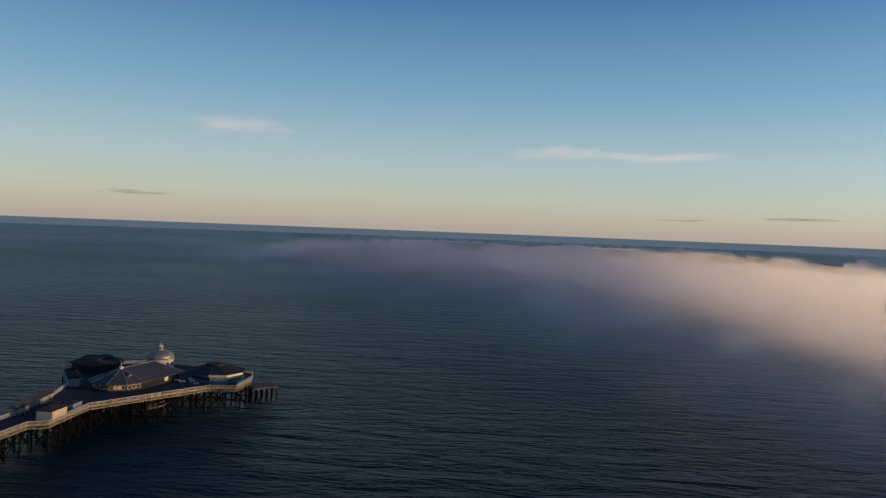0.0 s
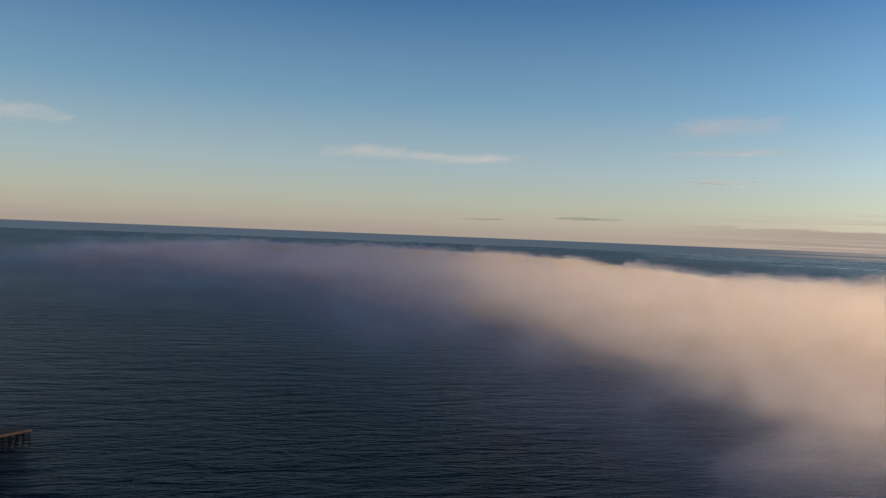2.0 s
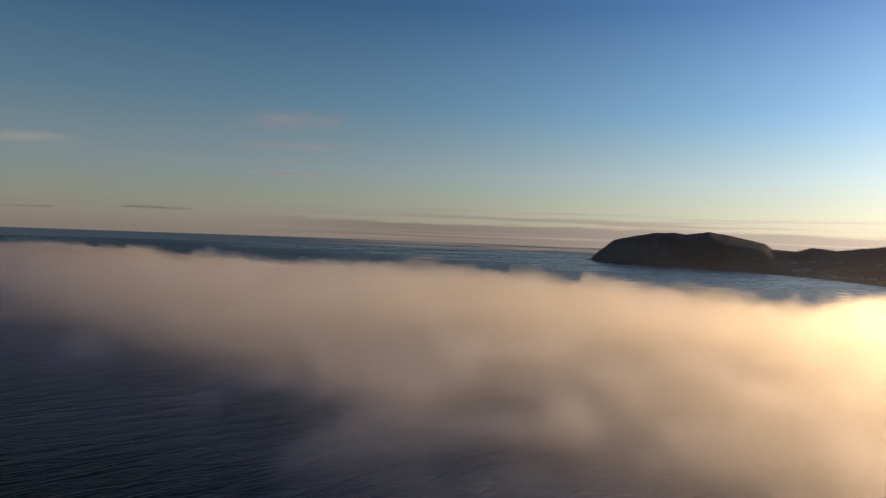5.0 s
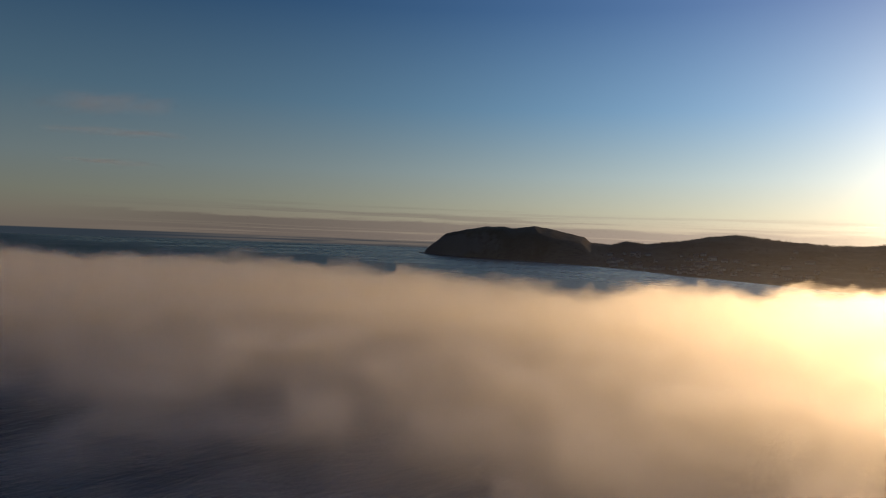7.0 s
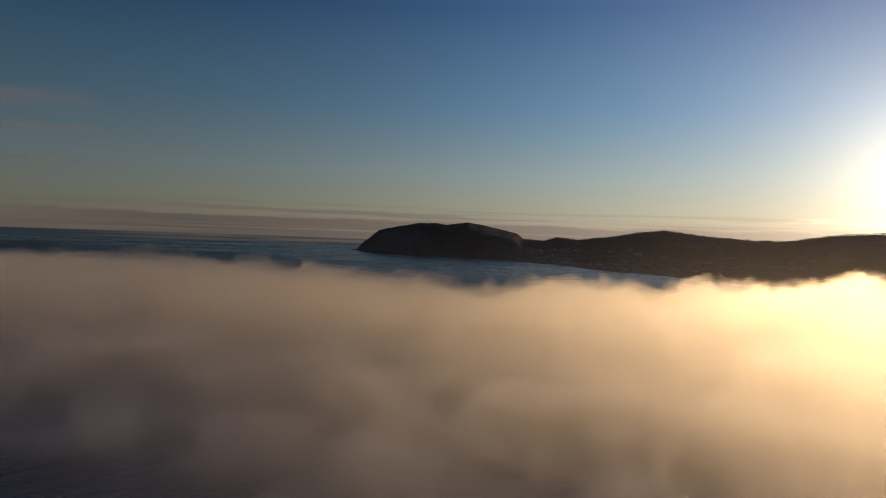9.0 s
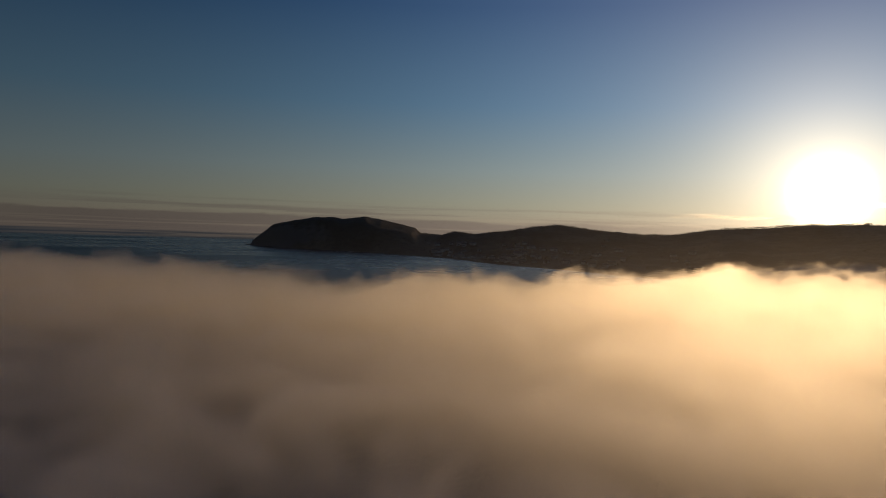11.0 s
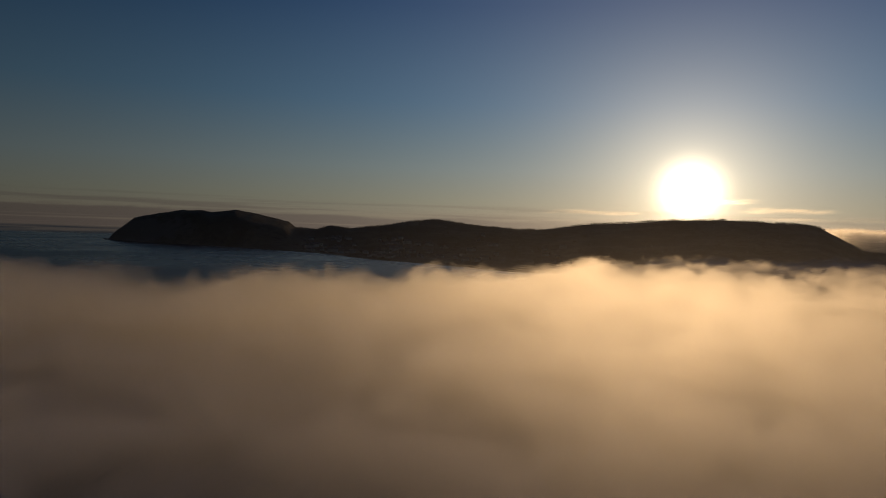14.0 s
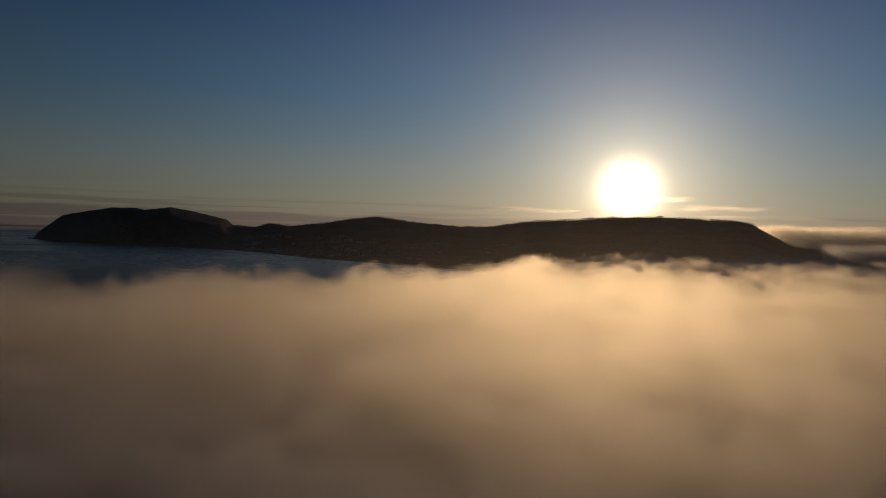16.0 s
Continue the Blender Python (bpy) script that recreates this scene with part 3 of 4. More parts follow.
def build_pier():
    pier_part("deck", prism(bmesh.new(), OUTLINE, DECK_Z - 0.22, DECK_Z), M_DECK, "dark worn timber deck planking")
    # girders under the deck
    for y in np.arange(160, 288, 5.0):
        xs = [x for x in np.arange(-142, -66, 0.5) if inside(x, y)]
        if xs:
            pier_part("cross_girder", box(bmesh.new(), min(xs), max(xs), y - 0.15, y + 0.15, DECK_Z - 0.95, DECK_Z - 0.224), M_IRON)
    # edge girder with cream lattice, railing panels above
    lattice = bmesh.new()
    box(lattice, 0, 2.5, -0.06, 0.06, -0.18, 0.0)
    for k in range(5):
        box(lattice, 0.04 + k * 0.5, 0.16 + k * 0.5, -0.05, 0.05, -0.82, -0.18)
    lattice = mesh_of("edge_girder", lattice, M_OCHRE)
    flange = bmesh.new()
    box(flange, 0, 2.5, -0.1, 0.1, -0.98, -0.824)
    flange = mesh_of("girder_flange", flange, M_OCHRE)
    rail = bmesh.new()
    box(rail, 0.0, 0.12, -0.06, 0.06, 0, 1.22, 0.015)
    box(rail, 0.12, 2.5, -0.045, 0.045, 1.08, 1.18)
    box(rail, 0.12, 2.5, -0.03, 0.03, 0.12, 0.20)
    for k in range(11):
        box(rail, 0.28 + k * 0.2, 0.325 + k * 0.2, -0.02, 0.02, 0.20, 1.08)
    rail = mesh_of("railing_panel", rail, M_WHITE)
    ring = OUTLINE
    for (x0, y0), (x1, y1) in zip(ring, ring[1:] + ring[:1]):
        if y0 < -390 and y1 < -390:
            continue
        length = math.hypot(x1 - x0, y1 - y0)
        n = max(1, round(length / 2.5))
        turn = math.degrees(math.atan2(y1 - y0, x1 - x0))
        for k in range(n):
            f = k / n
            x, y = x0 + (x1 - x0) * f, y0 + (y1 - y0) * f
            if y < 120:
                continue
            m = pose(x - PIER_AT.x, y - PIER_AT.y, DECK_Z, 0, 0, turn) @ Matrix.Diagonal((length / n / 2.5, 1, 1, 1))
            place_piece("railing_panel", rail, pier, m)
            place_piece("edge_girder", lattice, pier, m)
            place_piece("girder_flange", flange, pier, m)
    # iron piles in bents, with crossed ties
    pile = bmesh.new()
    lathe(pile, [(0.24, -3.0), (0.24, 4.0), (0.36, 4.05), (0.36, 4.25), (0.24, 4.3), (0.22, DECK_Z - 1.5), (0.42, DECK_Z - 1.05), (0.42, DECK_Z - 0.95)], 9)
    pile = mesh_of("support_column", pile, M_IRON)
    tie = bmesh.new()
    beam(tie, (0, 0, 1.0), (1, 0, 6.6), 0.10, 0.10)
    beam(tie, (0, 0, 6.6), (1, 0, 1.0), 0.10, 0.10)
    beam(tie, (0, 0, 4.15), (1, 0, 4.15), 0.16, 0.22)
    tie = mesh_of("tie_rod", tie, M_IRON)
    for y in np.arange(160, 288, 5.0):
        xs = [x for x in np.arange(-142, -66, 0.5) if inside(x, y)]
        if not xs:
            continue
        n = max(2, round((max(xs) - min(xs)) / 5.0) + 1)
        col = np.linspace(min(xs) + 0.4, max(xs) - 0.4, n)
        for i, x in enumerate(col):
            place_piece("support_column", pile, pier, pose(x - PIER_AT.x, y - PIER_AT.y, 0))
            if i + 1 < n and (i % 2 == 0 or n < 4):
                place_piece("tie_rod", tie, pier, pose(x - PIER_AT.x, y - PIER_AT.y, 0) @ Matrix.Diagonal((col[i + 1] - x, 1, 1, 1)))
            if (i == 0 or i == n - 1) and y < 270 and inside(x, y + 5):
                place_piece("tie_rod", tie, pier, pose(x - PIER_AT.x, y - PIER_AT.y, 0, 0, 0, 90) @ Matrix.Diagonal((5.0, 1, 1, 1)))
    # the plain run towards the shore
    bm = bmesh.new()
    for k in range(38):
        y = 145 - k * 14.5
        x = -110.5 - (197 - y) * 90 / 597
        for dx in (-0.6, -4.8, -9.0):
            tube(bm, x + dx, y, -3, DECK_Z - 0.224, 0.24, n=7)
        beam(bm, (x - 0.6, y, 1), (x - 9, y, 7), 0.1, 0.1)
        beam(bm, (x - 0.6, y, 7), (x - 9, y, 1), 0.1, 0.1)
    tagged(pier_part("shore_trestle", bm, M_IRON), kind="stuff")


build_pier()


# ------------------------------------------------------------------ buildings on the pier head
def ngon(n, apothem, turn=0.0):
    r = apothem / math.cos(math.pi / n)
    return [(r * math.cos(6.283185 * (i + 0.5) / n + turn), r * math.sin(6.283185 * (i + 0.5) / n + turn)) for i in range(n)]


def wall_ring(bm, ring, z0, z1, thick=0.2):
    """Upright walls of some thickness on a closed plan."""
    k = len(ring)
    cx, cy = sum(p[0] for p in ring) / k, sum(p[1] for p in ring) / k
    inner = []
    for x, y in ring:
        d = math.hypot(x - cx, y - cy)
        f = (d - thick * 1.1) / d
        inner.append((cx + (x - cx) * f, cy + (y - cy) * f))
    rows = [[bm.verts.new((x, y, z)) for x, y in r] for r, z in ((ring, z0), (ring, z1), (inner, z1), (inner, z0))]
    for a, b in zip(rows, rows[1:] + rows[:1]):
        for i in range(k):
            bm.faces.new((a[i], a[(i + 1) % k], b[(i + 1) % k], b[i]))
    return bm


def hip_roof(bm, ring, z0, tops, z1, fascia=0.25):
    """A roof from an eaves outline up to ridge points; tops[i] is the ridge point over eaves corner i."""
    k = len(ring)
    lo = [bm.verts.new((x, y, z0)) for x, y in ring]
    mid = [bm.verts.new((x, y, z0 + fascia)) for x, y in ring]
    made = {}
    for t in tops:
        if t not in made:
            made[t] = bm.verts.new((t[0], t[1], z1))
    for i in range(k):
        j = (i + 1) % k
        bm.faces.new((lo[i], lo[j], mid[j], mid[i]))
        a, b = made[tops[i]], made[tops[j]]
        bm.faces.new((mid[i], mid[j], b) if a is b else (mid[i], mid[j], b, a))
    bm.faces.new(lo[::-1])
    return bm


def facade_mesh(name, length, count, z0, z1, mat, gap=0.35):
    """A window frame with bars, cut to its share of a facade."""
    step = length / count
    wdt = step - gap
    bm = bmesh.new()
    for x0, x1, a, b in ((0, wdt, z0, z0 + 0.09), (0, wdt, z1 - 0.09, z1), (0, 0.08, z0 + 0.09, z1 - 0.09), (wdt - 0.08, wdt, z0 + 0.09, z1 - 0.09),
                         (wdt / 2 - 0.03, wdt / 2 + 0.03, z0 + 0.09, z1 - 0.09)):
        box(bm, x0, x1, -0.08, 0.03, a, b)
    return mesh_of(name, bm, mat), step, wdt


def windows_on(parent, p, q, count, z0, z1, mat, gap=0.35):
    """Framed windows, each with its pane, spaced along a wall from p to q (walls run counter-clockwise)."""
    length = math.hypot(q[0] - p[0], q[1] - p[1])
    turn = math.degrees(math.atan2(q[1] - p[1], q[0] - p[0]))
    frame_mesh, step, wdt = facade_mesh("window", length - 0.3, count, z0, z1, mat, gap)
    pane = bmesh.new()
    box(pane, 0.08, wdt - 0.08, -0.035, -0.015, z0 + 0.09, z1 - 0.09)
    pane = mesh_of("pane", pane, M_GLASS)
    for k in range(count):
        m = pose(p[0], p[1], 0, 0, 0, turn) @ pose(0.15 + k * step + gap / 2, 0, 0)
        f = place_piece("window", frame_mesh, parent, m)
        place_piece("pane", pane, f, Matrix.Identity(4))


def main_pavilion():
    t = thing("pavilion", (-107.0, 246.5, DECK_Z), "large grey slate-roofed pavilion with glazed walls on the pier head", "building", -19.0)
    half, long = 8.6, 19.0
    arc = [(half * math.cos(radians(a)), half * math.sin(radians(a))) for a in range(180, 361, 36)]
    plan = arc + [(half, long), (-half, long)]
    part("wall", wall_ring(bmesh.new(), plan, 0, 2.7, 0.25), M_DARKWALL, t)
    part("plinth", prism(bmesh.new(), [(x * 1.01, y * 1.01) for x, y in plan], 0.0, 0.35), M_DARKWALL, t)
    eave = [(x * 1.17, y * 1.17) for x, y in arc] + [(half * 1.17, long + 1), (-half * 1.17, long + 1)]
    r0, r1 = (0.0, 0.0), (0.0, long - 3.5)
    part("roof", hip_roof(bmesh.new(), eave, 2.6, [r0] * 6 + [r1] * 2, 6.3, 0.2), M_SLATE, t, "grey slate hipped roof")
    # lead rolls on the hips and standing seams down the slopes
    bm = bmesh.new()
    for x, y in eave[:6]:
        beam(bm, (x, y, 2.84), (0, 0, 6.34), 0.22, 0.14)
    for x, y in eave[6:]:
        beam(bm, (x, y, 2.84), (0, r1[1], 6.34), 0.22, 0.14)
    beam(bm, (0, 0, 6.36), (0, r1[1], 6.36), 0.3, 0.16)
    part("hip_roll", bm, M_LEAD, t, "pale lead ridge and hip rolls")
    seam = bmesh.new()
    beam(seam, (0, 0, 0.03), (half * 1.17, 0, -3.47), 0.07, 0.09)
    seam = mesh_of("seam", seam, M_LEAD)
    for k in range(1, 14):
        for s in (0, 180):
            place_piece("seam", seam, t, pose(0, k * 1.1, 6.34, 0, 0, s))
    # small gablets half-way up the apse roof
    for ang in (234, 288, 342):
        a = radians(ang)
        g = bmesh.new()
        vs = [g.verts.new((x * 0.55, y * 0.55, z * 0.55)) for x, y, z in ((-1.9, 0.2, 2.7), (1.9, 0.2, 2.7), (0, 0.2, 4.5), (-1.9, -2.0, 3.1), (1.9, -2.0, 3.1), (0, -4.6, 4.5))]
        for f in ((0, 1, 2), (0, 2, 5, 3), (2, 1, 4, 5), (3, 5, 4)):
            g.faces.new([vs[i] for i in f])
        ob = part("gablet", g, M_SLATE, t)
        ob.matrix_basis = pose(math.cos(a) * half * 0.62, math.sin(a) * half * 0.62, 2.8, 0, 0, ang - 90)
    # a pair of cream round windows in the apse wall
    for ang in (301, 311):
        r = bmesh.new()
        lathe(r, [(0.42, -0.10), (0.62, -0.08), (0.62, 0.08), (0.42, 0.10)], 16)
        o = part("roundel", r, M_CREAM, t, "cream framed round window")
        a, reach = radians(ang), half * math.cos(radians(18)) / math.cos(radians(ang - 306)) + 0.14
        o.matrix_basis = pose(math.cos(a) * reach, math.sin(a) * reach, 1.45, 0, 0, 306) @ pose(0, 0, 0, 0, 90, 0)
    f = bmesh.new()
    lathe(f, [(0.7, 6.2), (0.62, 6.9), (0.2, 7.2), (0.12, 8.0), (0.03, 9.2)], 10)
    part("finial", f, M_WHITE, t, "pale pointed roof finial")
    for p, q in zip(arc, arc[1:]):
        windows_on(t, p, q, 3, 0.7, 2.2, M_CREAM)
    windows_on(t, arc[-1], (half, long), 6, 0.9, 1.7, M_DARKWALL, 1.2)
    windows_on(t, (-half, long), arc[0], 6, 0.9, 1.7, M_DARKWALL, 1.2)
    # an oval porthole on the long side
    r = bmesh.new()
    lathe(r, [(0.75, -0.1), (0.95, -0.08), (0.95, 0.08), (0.75, 0.1)], 16)
    ob = part("roundel", r, M_CREAM, t, "cream framed round window")
    ob.matrix_basis = pose(half + 0.12, 12.0, 1.6, 0, 90, 0)


def dome_tower():
    t = thing("dome_tower", (-103.4, 271.5, DECK_Z), "octagonal tower with a ribbed grey lead dome and finial", "tower")
    ring = ngon(8, 4.3)
    part("wall", wall_ring(bmesh.new(), ring, 0, 5.2, 0.25), M_CREAM, t, "cream arcaded wall")
    for p, q in zip(ring, ring[1:] + ring[:1]):
        windows_on(t, p, q, 2, 2.6, 4.6, M_WHITE, 0.5)
    part("cornice", lathe(bmesh.new(), [(4.5, 5.0), (4.95, 5.3), (5.0, 5.5), (4.5, 5.6)], 32), M_WHITE, t, "white moulded cornice")
    prof = [(4.75, 5.55), (4.85, 5.9), (4.7, 6.6), (4.25, 7.25), (3.5, 7.8), (2.6, 8.15), (1.7, 8.4), (1.15, 8.55)]
    dome = part("dome", lathe(bmesh.new(), prof, 48), M_LEAD, t, "ribbed grey lead dome", True)
    rib = bmesh.new()
    for (a, z0), (b, z1) in zip(prof, prof[1:]):
        beam(rib, (a + 0.04, 0, z0), (b + 0.04, 0, z1), 0.16, 0.12)
    rib = mesh_of("rib", rib, M_LEAD)
    for k in range(16):
        place_piece("rib", rib, dome, pose(0, 0, 0, 0, 0, k * 22.5))
    lan = part("lantern", lathe(bmesh.new(), [(1.2, 8.5), (1.2, 8.62), (0.9, 8.66), (0.9, 9.7), (1.15, 9.78), (1.15, 9.9), (0.5, 10.3), (0.2, 10.5)], 12), M_WHITE, t, "white roof lantern")
    opening = bmesh.new()
    box(opening, -0.28, 0.28, -0.06, 0.06, 8.85, 9.6)
    opening = mesh_of("pane", opening, M_GLASS)
    for k in range(6):
        place_piece("pane", opening, lan, pose(0.86 * math.cos(k * 1.0472), 0.86 * math.sin(k * 1.0472), 0, 0, 0, 60 * k + 90))
    part("finial", lathe(bmesh.new(), [(0.2, 10.45), (0.1, 10.8), (0.22, 11.0), (0.08, 11.2), (0.03, 12.4)], 8), M_WHITE, t)


def octagon_bar():
    t = thing("bar_pavilion", (-80.8, 266.8, DECK_Z), "low eight-sided teal bar building with a white fascia and dark roof", "building")
    ring = [(0.8, -11.0), (6.4, -10.3), (10.0, -4.4), (9.2, 3.2), (3.8, 8.7), (-5.2, 8.2), (-9.0, 1.7), (-7.0, -5.8)]
    sides = list(zip(ring, ring[1:] + ring[:1]))
    part("wall", wall_ring(bmesh.new(), ring, 0, 2.6, 0.25), M_TEAL, t, "teal boarded wall")
    for k, (p, q) in enumerate(sides):
        windows_on(t, p, q, 6, 1.0, 2.1, M_CREAM if k == 0 else M_DARKWALL, 0.3)
    # deep white fascia on the two seaward sides that face the promenade
    for p, q in sides[:2]:
        along = math.degrees(math.atan2(q[1] - p[1], q[0] - p[0]))
        bm = bmesh.new()
        box(bm, -0.25, math.hypot(q[0] - p[0], q[1] - p[1]) + 0.25, -0.75, -0.55, 2.5, 3.25, 0.03)
        part("fascia", bm, M_WHITE, t, "white painted fascia board").matrix_basis = pose(p[0], p[1], 0, 0, 0, along)
    eave = [(x * 1.05, y * 1.05) for x, y in ring]
    part("soffit", prism(bmesh.new(), [(x * 1.04, y * 1.04) for x, y in ring], 2.62, 2.74), M_BLUE, t)
    tops = [(-1.5 + x * 0.4, 2.2 + y * 0.32) for x, y in ring]
    part("roof", hip_roof(bmesh.new(), eave, 2.76, tops, 4.2, 0.2), M_BROWNROOF, t, "dark felted hipped roof")
    part("roof_top", prism(bmesh.new(), [(-1.5 + x * 0.36, 2.2 + y * 0.28) for x, y in ring], 4.0, 4.9), M_BROWNROOF, t)
    bm = bmesh.new()
    for (x, y), (u, v) in zip(eave, tops):
        beam(bm, (x, y, 3.0), (u, v, 4.24), 0.2, 0.12)
    part("hip_roll", bm, M_SLATE, t)
    # teal windscreen along the outer edge
    screen = thing("windscreen", (-67.9, 257.5, DECK_Z), "teal panelled windscreen along the deck edge", "screen", 83)
    for k in range(5):
        bm = bmesh.new()
        box(bm, -6 + k * 2.4, -3.75 + k * 2.4, 0.35, 0.43, 0.25, 1.75, 0.02)
        part("panel", bm, M_TEAL, screen)
        bm = bmesh.new()
        box(bm, -6.12 + k * 2.4, -6.0 + k * 2.4, 0.33, 0.45, 0.0, 1.85)
        part("post", bm, M_WHITE, screen)


def octagon_hall():
    t = thing("arcade_pavilion", (-127.5, 273.5, DECK_Z), "dark octagonal pavilion with a stepped felt roof", "building")
    ring = ngon(8, 8.0)
    part("wall", wall_ring(bmesh.new(), ring, 0, 3.0, 0.25), M_DARKWALL, t, "dark boarded wall")
    for p, q in zip(ring, ring[1:] + ring[:1]):
        windows_on(t, p, q, 4, 0.9, 2.4, M_DARKWALL, 0.4)
    part("roof", hip_roof(bmesh.new(), ngon(8, 8.9), 2.9, [(x * 0.55, y * 0.55) for x, y in ngon(8, 8.9)], 4.3, 0.3), M_BROWNROOF, t, "low dark felted roof")
    part("clerestory", wall_ring(bmesh.new(), ngon(8, 4.6), 4.1, 4.8, 0.2), M_DARKWALL, t)
    part("upper_roof", hip_roof(bmesh.new(), ngon(8, 5.1), 4.75, [(x * 0.3, y * 0.3) for x, y in ngon(8, 5.1)], 5.6, 0.15), M_BROWNROOF, t)
    bm = bmesh.new()
    box(bm, -1.4, 1.2, -0.9, 0.9, 5.35, 5.95, 0.05)
    part("roof_hatch", bm, M_BLUE, t, "pale roof hatch")


def kiosk(name, at, turn, sx, sy, wall_h, roof_h, wall, roof, label, band=None, counter=False):
    t = thing(name, at, label, "kiosk", turn)
    ring = [(-sx / 2, -sy / 2), (sx / 2, -sy / 2), (sx / 2, sy / 2), (-sx / 2, sy / 2)]
    part("wall", wall_ring(bmesh.new(), ring, 0, wall_h, 0.12), wall, t)
    eave = [(x * 1.12, y * 1.12) for x, y in ring]
    if sy > sx:
        tops = [(0, -sy / 2 + sx / 2)] * 2 + [(0, sy / 2 - sx / 2)] * 2
    elif sx > sy:
        tops = [(-sx / 2 + sy / 2, 0), (sx / 2 - sy / 2, 0), (sx / 2 - sy / 2, 0), (-sx / 2 + sy / 2, 0)]
    else:
        tops = [(0, 0)] * 4
    part("roof", hip_roof(bmesh.new(), eave, wall_h - 0.05, tops, wall_h + roof_h, 0.15), roof, t)
    if band:
        part("name_board", wall_ring(bmesh.new(), [(x * 1.06, y * 1.06) for x, y in ring], wall_h - 0.75, wall_h - 0.1, 0.08), band, t)
    for k in range(max(1, int(sy / 1.6))):
        bm = bmesh.new()
        y = -sy / 2 + 0.8 + k * 1.6
        box(bm, sx / 2 + 0.002, sx / 2 + 0.05, y - 0.35, y + 0.35, 1.0, 1.9, 0.01)
        part("shutter", bm, band or wall, t)
    if counter:
        bm = bmesh.new()
        box(bm, sx / 2, sx / 2 + 0.4, -sy / 2, sy / 2, 0.95, 1.02, 0.01)
        part("counter", bm, M_WHITE, t)
    return t


def shelter():
    t = thing("shelter", (-119.6, 215.5, DECK_Z), "long pale blue seaside shelter with a dark pitched roof", "shelter", 3.0)
    bm = bmesh.new()
    box(bm, -0.15, 0.15, -10, 10, 0, 2.3)
    part("back_wall", bm, M_BLUE, t, "pale blue boarded wall")
    bm = bmesh.new()
    vs = [bm.verts.new(v) for v in ((-1.6, -10.4, 2.3), (1.6, -10.4, 2.3), (0, -10.4, 3.2), (-1.6, 10.4, 2.3), (1.6, 10.4, 2.3), (0, 10.4, 3.2))]
    for f in ((0, 1, 2), (5, 4, 3), (0, 2, 5, 3), (1, 4, 5, 2), (0, 3, 4, 1)):
        bm.faces.new([vs[i] for i in f])
    part("roof", bm, M_BROWNROOF, t, "dark felted pitched roof")
    post = bmesh.new()
    tube(post, 0, 0, 0, 2.3, 0.06, n=8)
    post = mesh_of("post", post, M_WHITE)
    for k in range(9):
        for x in (-1.4, 1.4):
            place_piece("post", post, t, pose(x, -9.6 + k * 2.4, 0))
    seat = bmesh.new()
    box(seat, 0.2, 0.65, -9.5, 9.5, 0.42, 0.48, 0.01)
    part("seat", seat, M_TIMBER, t)


def landing_stage():
    t = thing("landing_stage", (-65.0, 270.0, 0), "brown timber landing stage on many dark piles", "jetty", 41)
    for k in range(19):
        bm = bmesh.new()
        y = -4.6 + k * 0.49
        box(bm, y, y + 0.45, -3.7, 3.7, 5.3, 5.45 + 0.015 * math.sin(k * 2.3), 0.01)
        part("plank", bm, M_TIMBER, t)
    for y in (-3.4, 0.0, 3.4):
        bm = bmesh.new()
        box(bm, -4.75, 4.75, y - 0.2, y + 0.2, 4.75, 5.296)
        part("beam", bm, M_TIMBER, t, "pale sunlit timber beam")
    pile = bmesh.new()
    tube(pile, 0, 0, -3, 4.9, 0.22, 0.2, 8)
    pile = mesh_of("pile", pile, M_IRON)
    brace = bmesh.new()
    beam(brace, (0, 0, 0.8), (0, 3.4, 4.4), 0.12, 0.12)
    beam(brace, (0, 0, 4.4), (0, 3.4, 0.8), 0.12, 0.12)
    brace = mesh_of("brace", brace, M_IRON)
    for i, x in enumerate((-4.3, -2.15, 0, 2.15, 4.3)):
        for y in (-3.4, 0, 3.4):
            place_piece("pile", pile, t, pose(x, y, 0))
        if i % 2 == 0:
            place_piece("brace", brace, t, pose(x, 0, 0))
            place_piece("brace", brace, t, pose(x, -3.4, 0))


def timber_fender():
    """Loose fender timbers on a low ledge beneath the deck's edge."""
    t = thing("timber_fender", (-90.6, 236.2, 0), "broken pale fender timbers hung beneath the deck edge", "fender", 47)
    for k, (a, b) in enumerate((((-3, 0, 5.0), (2.2, -0.3, 6.2)), ((-3.6, -0.5, 4.5), (2.8, -0.6, 5.2)), ((-0.5, -0.2, 4.1), (3.8, -0.4, 5.7)))):
        part("beam", beam(bmesh.new(), a, b, 0.28, 0.3), M_TIMBER, t)
    for x in (-3.2, 0.2, 3.2):
        bm = bmesh.new()
        tube(bm, x, -0.5, -3, 7.2, 0.2, n=8)
        part("pile", bm, M_IRON, t)


main_pavilion()
dome_tower()
octagon_bar()
octagon_hall()
kiosk("ticket_kiosk", (-122.0, 246.0, DECK_Z), 8, 3.2, 3.2, 3.4, 1.9, M_BLUE, M_BROWNROOF, "small pale blue kiosk with a dark pointed roof", M_DARKWALL)
kiosk("refreshment_hut", (-108.9, 206.4, DECK_Z), -5, 4.8, 6.8, 2.6, 0.7, M_CREAM, M_BROWNROOF, "cream painted refreshment hut with a dark roof", None)
kiosk("gift_stall", (-107.6, 215.6, DECK_Z), -4, 2.8, 4.4, 2.1, 0.5, M_TEAL, M_BROWNROOF, "teal painted stall with a dark roof", M_BLUE, True)
kiosk("store_shed", (-112.2, 213.5, DECK_Z), -4, 3.6, 3.6, 2.3, 0.5, M_DARKWALL, M_BROWNROOF, "small dark store shed with a felt roof")
shelter()
